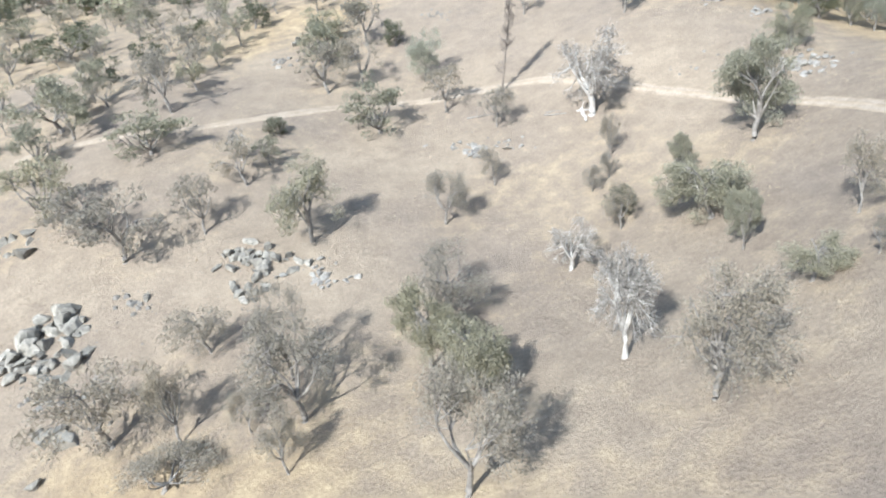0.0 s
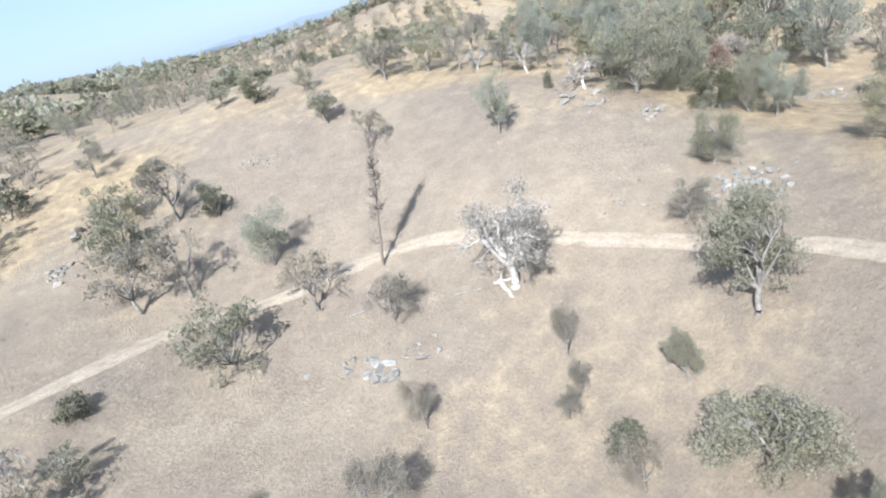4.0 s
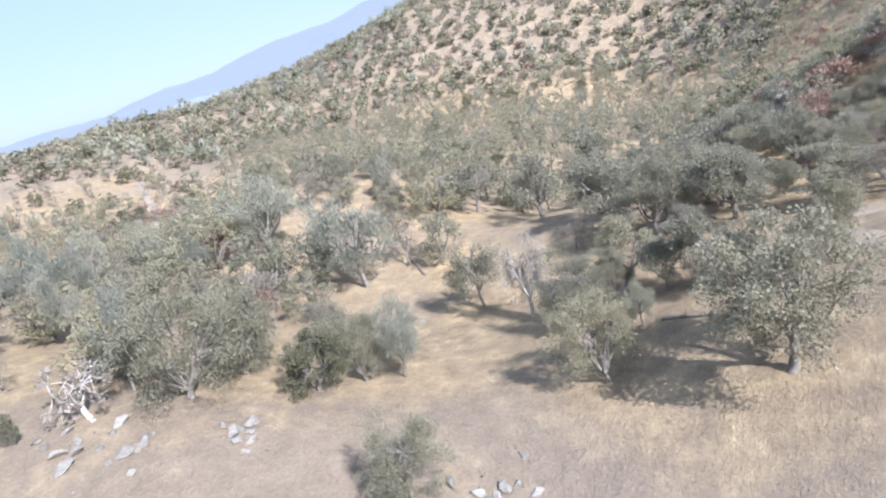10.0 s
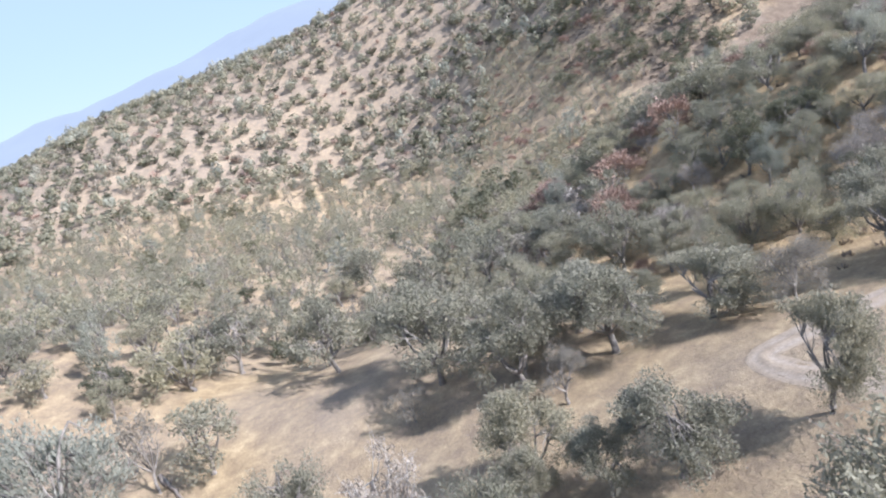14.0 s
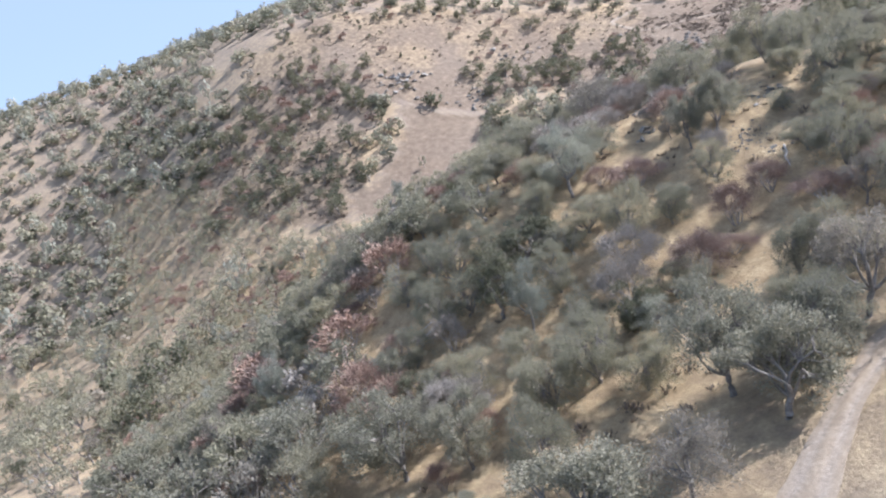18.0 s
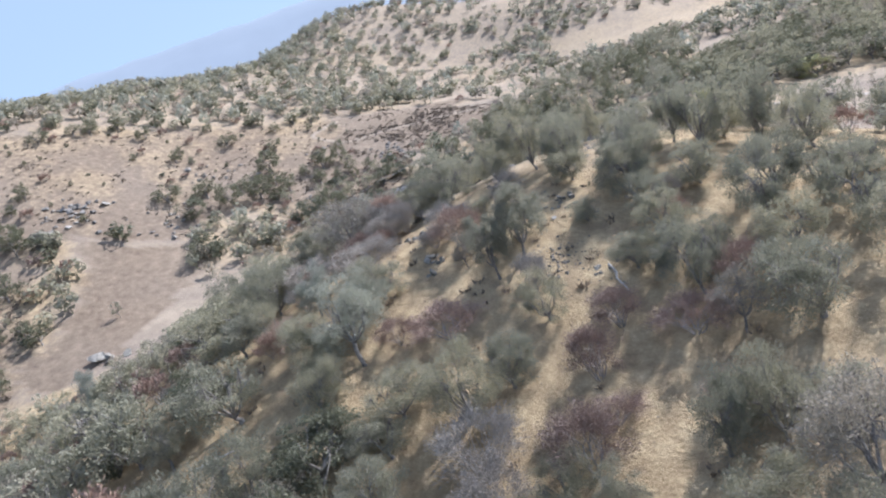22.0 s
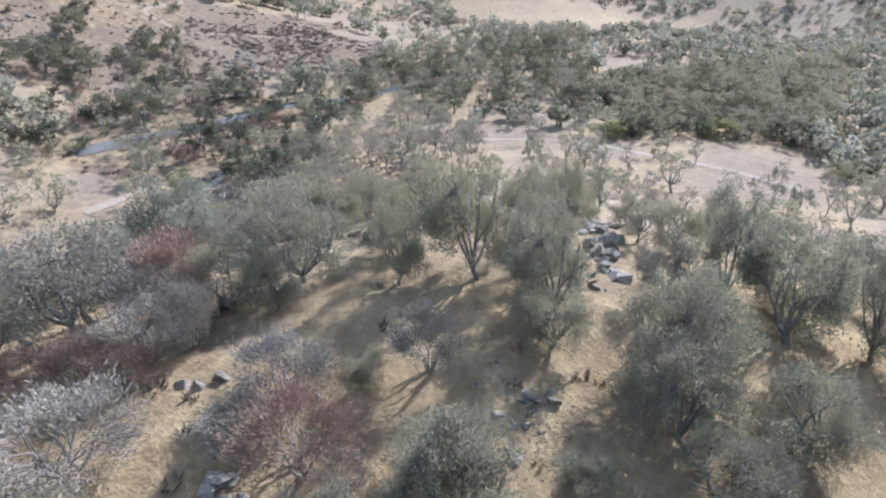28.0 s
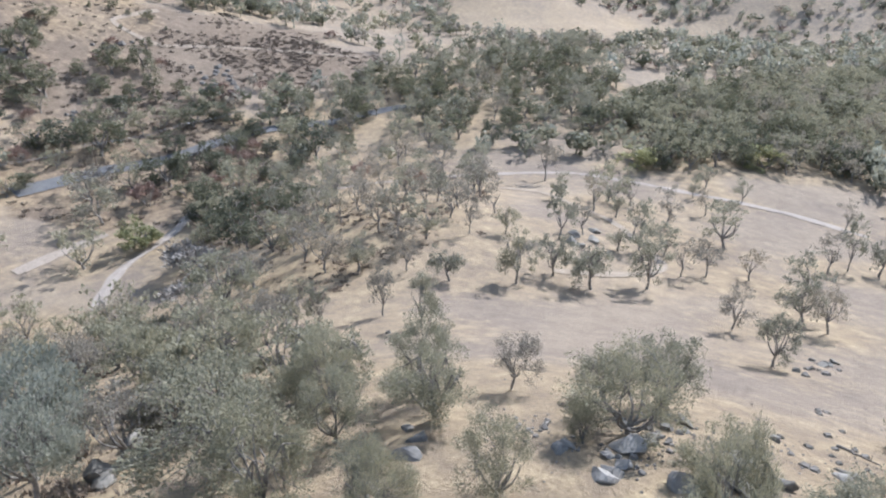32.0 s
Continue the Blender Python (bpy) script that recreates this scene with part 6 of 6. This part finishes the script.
OUTCROPS.append([
    (-61.0, 70.2, 1.7), (-59.6, 70.1, 2.4), (-60.7, 71.4, 2.8), (-58.7, 69.2, 1.6), (-63.4, 71.0, 2.6), (-59.8, 71.2, 2.8),
    (-59.5, 69.3, 1.9), (-57.7, 68.7, 3.1), (-61.1, 64.8, 1.6), (-61.6, 65.3, 1.6), (-65.2, 65.8, 2.4), (-62.7, 64.1, 1.6),
    (-62.4, 65.8, 2.7), (-55.0, 63.6, 1.6), (-64.1, 69.4, 2.0), (-63.2, 67.3, 3.2), (-59.4, 63.9, 3.3), (-63.3, 66.4, 2.3),
    (-59.0, 64.7, 1.4), (-61.4, 66.4, 2.4), (-60.0, 63.1, 2.1), (-58.5, 63.2, 1.6), (-60.0, 62.2, 2.3), (-58.8, 60.6, 2.2),
    (-62.7, 63.2, 2.2), (-57.6, 60.9, 3.4),
])
OUTCROPS.append([
    (-33.0, 74.5, 1.6), (-31.9, 77.5, 0.9), (-35.1, 77.9, 0.9), (-37.4, 79.0, 0.9), (-36.9, 76.4, 1.8), (-36.8, 73.9, 0.9),
    (-35.5, 82.1, 2.0), (-34.9, 77.3, 0.8), (-30.3, 74.3, 1.0), (-32.5, 76.9, 1.4), (-36.2, 78.5, 1.0), (-39.1, 77.1, 1.5),
    (-33.4, 77.3, 2.2), (-32.1, 79.2, 1.5), (-38.9, 79.2, 0.9), (-36.1, 80.1, 1.2), (-35.1, 81.8, 0.9), (-35.2, 80.2, 1.5),
    (-34.4, 77.9, 1.6), (-36.4, 73.6, 1.0), (-32.9, 81.2, 1.7), (-36.9, 80.2, 1.4), (-32.4, 76.2, 1.6), (-33.4, 76.3, 1.2),
    (-36.5, 76.9, 0.8), (-33.9, 79.6, 1.8), (-28.4, 76.1, 1.5), (-27.6, 77.6, 1.9), (-32.0, 75.4, 1.0), (-33.8, 78.9, 1.0),
    (-35.2, 78.9, 1.1), (-35.4, 77.6, 1.4),
])
OUTCROPS.append([
    (54.5, 100.9, 1.3), (53.9, 100.1, 1.4), (52.0, 98.2, 1.5), (53.1, 98.1, 1.2), (53.7, 101.6, 1.8), (59.0, 99.6, 1.1),
    (55.6, 101.7, 0.8), (56.0, 102.2, 1.9), (50.9, 100.0, 1.3), (53.5, 97.8, 1.1), (55.5, 100.9, 0.8), (55.8, 100.1, 1.0),
    (54.5, 99.7, 1.8), (56.0, 98.3, 1.3), (57.9, 99.7, 1.0), (57.8, 101.6, 1.1), (52.9, 100.0, 1.0), (58.7, 104.0, 1.5),
    (55.6, 98.0, 0.8), (53.8, 102.8, 1.6), (58.6, 99.1, 1.1), (53.4, 98.6, 1.7), (53.1, 99.4, 1.7), (52.2, 100.4, 1.4),
    (59.9, 101.5, 0.9), (54.3, 99.2, 1.4), (56.7, 99.8, 1.0), (56.2, 97.0, 1.7), (53.3, 100.9, 1.5), (56.6, 98.8, 2.0),
])
OUTCROPS.append([
    (121.6, -34.7, 1.8), (123.4, -26.4, 1.5), (124.4, -30.3, 1.6), (123.4, -28.7, 1.5), (123.7, -30.5, 1.5), (123.7, -28.0, 0.9),
    (122.6, -29.3, 1.5), (125.6, -26.6, 0.6), (123.4, -28.2, 1.2), (123.5, -25.7, 1.1), (124.4, -32.5, 1.5), (122.8, -30.7, 1.1),
    (122.4, -30.9, 1.0), (123.9, -29.1, 1.5), (123.9, -29.6, 1.3), (124.5, -24.4, 0.8), (122.5, -29.8, 0.8), (123.8, -27.5, 0.8),
    (123.9, -36.5, 1.1), (123.5, -31.9, 1.6), (123.5, -29.8, 1.4),
])

def boulder_mesh(seed, mat):
    """A broken granite block: a ball cut by planes, roughened."""
    rng = random.Random(seed)
    bm = bmesh.new()
    bmesh.ops.create_icosphere(bm, subdivisions=3, radius=1.0)
    cuts = [(unit(rng), rng.uniform(0.26, 0.6)) for _ in range(12)]
    off = Vector((seed * 3.1, 0, 0))
    for v in bm.verts:
        for n, d in cuts:
            k = v.co.dot(n) - d
            if k > 0:
                v.co -= n * k * 0.97
        v.co *= 1 + 0.14 * noise.noise(v.co * 1.9 + off) + 0.06 * noise.noise(v.co * 5 + off)
    low = min(v.co.z for v in bm.verts)
    for v in bm.verts:
        v.co.z -= low * 0.55
        v.co *= 0.8
    me = bpy.data.meshes.new("boulder")
    bm.to_mesh(me)
    bm.free()
    me.materials.append(mat)
    return me


rock_turn = random.Random(12)
for rows, mat, label in ((DARK_BOULDERS, ROCK, "grey lichen-stained granite boulder half sunk in dry soil"), (PALE_BOULDERS, PALE_ROCK, "pale weathered granite boulder on bare ground")):
    shapes = [boulder_mesh(k + (50 if mat is ROCK else 0), mat) for k in range(7)]
    for x, y, s in rows:
        ob = new("boulder", shapes[rock_turn.randrange(7)])
        flat = rock_turn.uniform(0.5, 0.95) if mat is ROCK else rock_turn.uniform(0.32, 0.6)
        ob.matrix_basis = pose(x, y, ground_z(x, y) - 0.12 * s, rock_turn.uniform(-12, 12), rock_turn.uniform(-12, 12), rock_turn.uniform(0, 360)) @ Matrix.Diagonal((s * rock_turn.uniform(0.8, 1.15), s * rock_turn.uniform(0.6, 0.95), s * flat, 1))
        tagged(ob, label, "boulder", "granite boulders on the slope")


block_shapes = [boulder_mesh(k + 80, ROCK) for k in range(7)]
slab_shapes = [boulder_mesh(k + 90, PALE_ROCK) for k in range(7)]
for number, rows in enumerate(OUTCROPS):
    shapes, flat = (slab_shapes, 0.55) if number == 2 else (block_shapes, 1.0)
    cx, cy = sum(r[0] for r in rows) / len(rows), sum(r[1] for r in rows) / len(rows)
    crag = new("rock_outcrop")
    crag.location = (cx, cy, ground_z(cx, cy))
    for x, y, s in rows:
        block = new("block", shapes[rock_turn.randrange(7)])
        block.parent = crag
        block.matrix_basis = pose(x - cx, y - cy, ground_z(x, y) - ground_z(cx, cy) - 0.1 * s, rock_turn.uniform(-25, 25), rock_turn.uniform(-25, 25), rock_turn.uniform(0, 360)) @ Matrix.Diagonal((s * rock_turn.uniform(0.9, 1.4), s * rock_turn.uniform(0.55, 0.9), s * flat * rock_turn.uniform(0.6, 1.15), 1))
    tagged(crag, "outcrop of pale flat granite slabs on bare soil" if number == 2 else "jagged outcrop of grey granite blocks on bare soil", "rock outcrop", "rock outcrops on the slope")


def stone_field(name, label, rows, mat, seed, kind_of=5):
    """Many small stones in one mesh: each a cut pyramid of its own."""
    rng = random.Random(seed)
    verts, faces = [], []
    for x, y, s in rows:
        z, b, a = ground_z(x, y), len(verts), rng.uniform(0, 6.28)
        ring = [(math.cos(a + k * 1.2566) * s * rng.uniform(0.38, 0.6), math.sin(a + k * 1.2566) * s * rng.uniform(0.38, 0.6)) for k in range(5)]
        verts += [(x + u, y + v, z - 0.1) for u, v in ring] + [(x + u * 0.6, y + v * 0.6, z + s * rng.uniform(0.12, 0.34)) for u, v in ring]
        faces += [(b + k, b + (k + 1) % 5, b + 5 + (k + 1) % 5, b + 5 + k) for k in range(5)]
        faces += [(b + 5, b + 6, b + 7, b + 8), (b + 5, b + 8, b + 9, b + 9 - 4)]
    me = bpy.data.meshes.new(name)
    me.from_pydata(verts, [], [f for f in faces if len(set(f)) == len(f)] + [(f[0], f[1], f[2]) for f in faces if len(set(f)) < len(f)])
    me.materials.append(mat)
    me.update()
    return tagged(new(name, me), label, "stones", kind="stuff")


def litter(places, seed):
    rng, rows = random.Random(seed), []
    for x, y, radius, count, small, large in places:
        for _ in range(count):
            a, r = rng.uniform(0, 6.283), radius * rng.random() ** 0.6
            rows.append((x + math.cos(a) * r, y + math.sin(a) * r, rng.uniform(small, large) * rng.uniform(0.5, 1)))
    return rows


spots = [(x, y, 2.5 + 2.5 * s, 5, 0.15, 0.5) for x, y, s in (DARK_BOULDERS + PALE_BOULDERS + STONES)[::2] if off_path(x, y) < 160]
stone_field("stones", "pale broken stones lying round the outcrops", [*STONES, *litter(spots, 3)], STONE, 4)
open_ground = [(10, 105, 60, 260, 0.1, 0.3), (45, 131, 45, 260, 0.1, 0.32), (-18, 70, 50, 230, 0.1, 0.3), (116, -71, 45, 260, 0.1, 0.4), (123, 6, 25, 180, 0.1, 0.4), (66, 85, 30, 120, 0.1, 0.3)]
stone_field("loose_stones", "small pale stones strewn over the dry slope", litter(open_ground, 8), STONE, 9)


def log(name, a, b, r0, r1, mat, label, stubs=3, lift=0.0):
    """A fallen stem on the ground from a to b, with broken branch stubs."""
    rng = random.Random(int(a[0] * 10))
    ob = new(name)
    ob.location = (*a, ground_z(*a))
    n = 7
    pts = []
    for i in range(n):
        f = i / (n - 1)
        x, y = a[0] + (b[0] - a[0]) * f, a[1] + (b[1] - a[1]) * f
        r = r0 + (r1 - r0) * f
        pts.append(Vector((x - a[0] + rng.uniform(-0.2, 0.2), y - a[1] + rng.uniform(-0.2, 0.2), ground_z(x, y) - ground_z(*a) + r * 0.8 + lift * f)))
    stem = Soup()
    stem.tube(pts, [r0 + (r1 - r0) * i / (n - 1) for i in range(n)], 9)
    p = new("stem", stem.mesh("stem", mat, True))
    p.parent = ob
    for k in range(stubs):
        q = pts[2 + k % 4]
        s = Soup()
        e = q + (unit(rng) + Vector((0, 0, 0.8))) * r0 * rng.uniform(2.5, 6)
        s.tube(bend(q, e, rng, 0.15, 4), [r1 * 0.7, r1 * 0.55, r1 * 0.4, r1 * 0.15], 6)
        p = new("branch", s.mesh("branch", mat, True))
        p.parent = ob
    return tagged(ob, label, "fallen log")


log("fallen_log", (155.7, 50.6), (154.6, 46.4), 0.16, 0.08, PALE_BARK, "pale dead trunk fallen down the brushy slope", 3)
log("fallen_log", (130.4, 34.4), (128.7, 31.7), 0.16, 0.08, PALE_BARK, "pale dead trunk fallen down the brushy slope", 3)
log("fallen_log", (156.7, 50.8), (156.1, 46.3), 0.16, 0.08, PALE_BARK, "grey fallen stem among bare buckeyes", 3)
log("fallen_log", (162.6, 33.1), (159.0, 30.5), 0.15, 0.08, PALE_BARK, "grey fallen stem among bare buckeyes", 2)
log("fallen_log", (127.1, 137.2), (119.2, 131.0), 0.22, 0.14, BARK, "grey leaning log propped under an oak", 1)
log("fallen_log", (20.2, 110.2), (23.0, 109.1), 0.20, 0.12, PALE_BARK, "white fallen trunk on the bare slope", 2)
log("fallen_log", (20.9, 110.0), (21.3, 106.3), 0.42, 0.22, PALE_BARK, "bleached white broken trunk lying on bare soil", 1)
log("fallen_log", (127.0, 137.1), (119.4, 131.3), 0.30, 0.20, CHARRED, "brown fallen pine trunk resting on the meadow", 2)
log("fallen_log", (83.6, 87.1), (80.2, 80.1), 0.19, 0.09, BARK, "dark fallen log lying in dry grass", 5)
log("fallen_log", (121.6, 4.3), (119.5, 8.3), 0.16, 0.08, PALE_BARK, "bent white dead limb beside charred brush", 3)
log("fallen_log", (115.0, -53.0), (112.8, -50.9), 0.12, 0.05, BARK, "dead branch with twigs on bare ground", 4)
log("fallen_log", (14.5, 112.6), (18.7, 110.7), 0.20, 0.10, BARK, "thin grey fallen trunk on the slope", 2)
log("fallen_log", (15.0, 113.4), (17.5, 112.4), 0.13, 0.07, BARK, "thin grey fallen branch below the track", 2)
log("fallen_log", (-0.0, 118.8), (5.8, 118.4), 0.20, 0.10, BARK, "grey fallen trunk among thin oaks", 3)
log("fallen_log", (129.3, -17.9), (127.5, -19.5), 0.20, 0.12, PALE_BARK, "pale fallen limb on rocky ground", 2)
log("fallen_log", (168.4, -74.6), (166.6, -75.7), 0.20, 0.12, BARK, "dead grey limb under the oaks", 2)



def utility_pole(x, y, h, heading):
    ob = new("utility_pole")
    ob.matrix_basis = pose(x, y, ground_z(x, y) - 0.3, 0, 0, heading)

    def add(name, soup, mat):
        p = new(name, soup.mesh(name, mat, True))
        p.parent = ob
    s = Soup()
    s.tube([(0, 0, 0), (0, 0, h * 0.5), (0, 0, h)], [0.17, 0.145, 0.11], 10)
    add("pole", s, WOOD_POLE)
    s = Soup()
    s.tube([(-1.2, 0.14, h - 0.5), (1.2, 0.14, h - 0.5)], [0.07, 0.07], 4)
    add("crossarm", s, WOOD_POLE)
    for k in (-1.05, 0.0, 1.05):
        s = Soup()
        s.tube([(k, 0.14, h - 0.45), (k, 0.14, h - 0.3), (k, 0.14, h - 0.2)], [0.03, 0.06, 0.03], 6)
        add("insulator", s, METAL)
    return tagged(ob, "weathered wooden utility pole with crossarm beside the road", "utility pole", "poles along the valley road")


POLE_LINE = [(297.8, -152.8), (285.7, -183.2), (271.6, -211.4), (257.3, -241.4)]
for x, y in POLE_LINE:
    utility_pole(x, y, 9.5, -28)
for (ax, ay), (bx, by) in zip(POLE_LINE, POLE_LINE[1:]):
    for k in (-1.05, 1.05):
        a, b = Vector((ax, ay, ground_z(ax, ay) + 8.95)), Vector((bx, by, ground_z(bx, by) + 8.95))
        side = (b - a).cross(Vector((0, 0, 1))).normalized() * k
        wire = Soup()
        wire.tube([a.lerp(b, i / 10) + side - Vector((0, 0, 1.1 * math.sin(math.pi * i / 10))) for i in range(11)], [0.025] * 11, 4)
        tagged(new("power_line", wire.mesh("power_line", METAL)), "thin grey power line sagging between poles", "power line", "wires along the valley road")
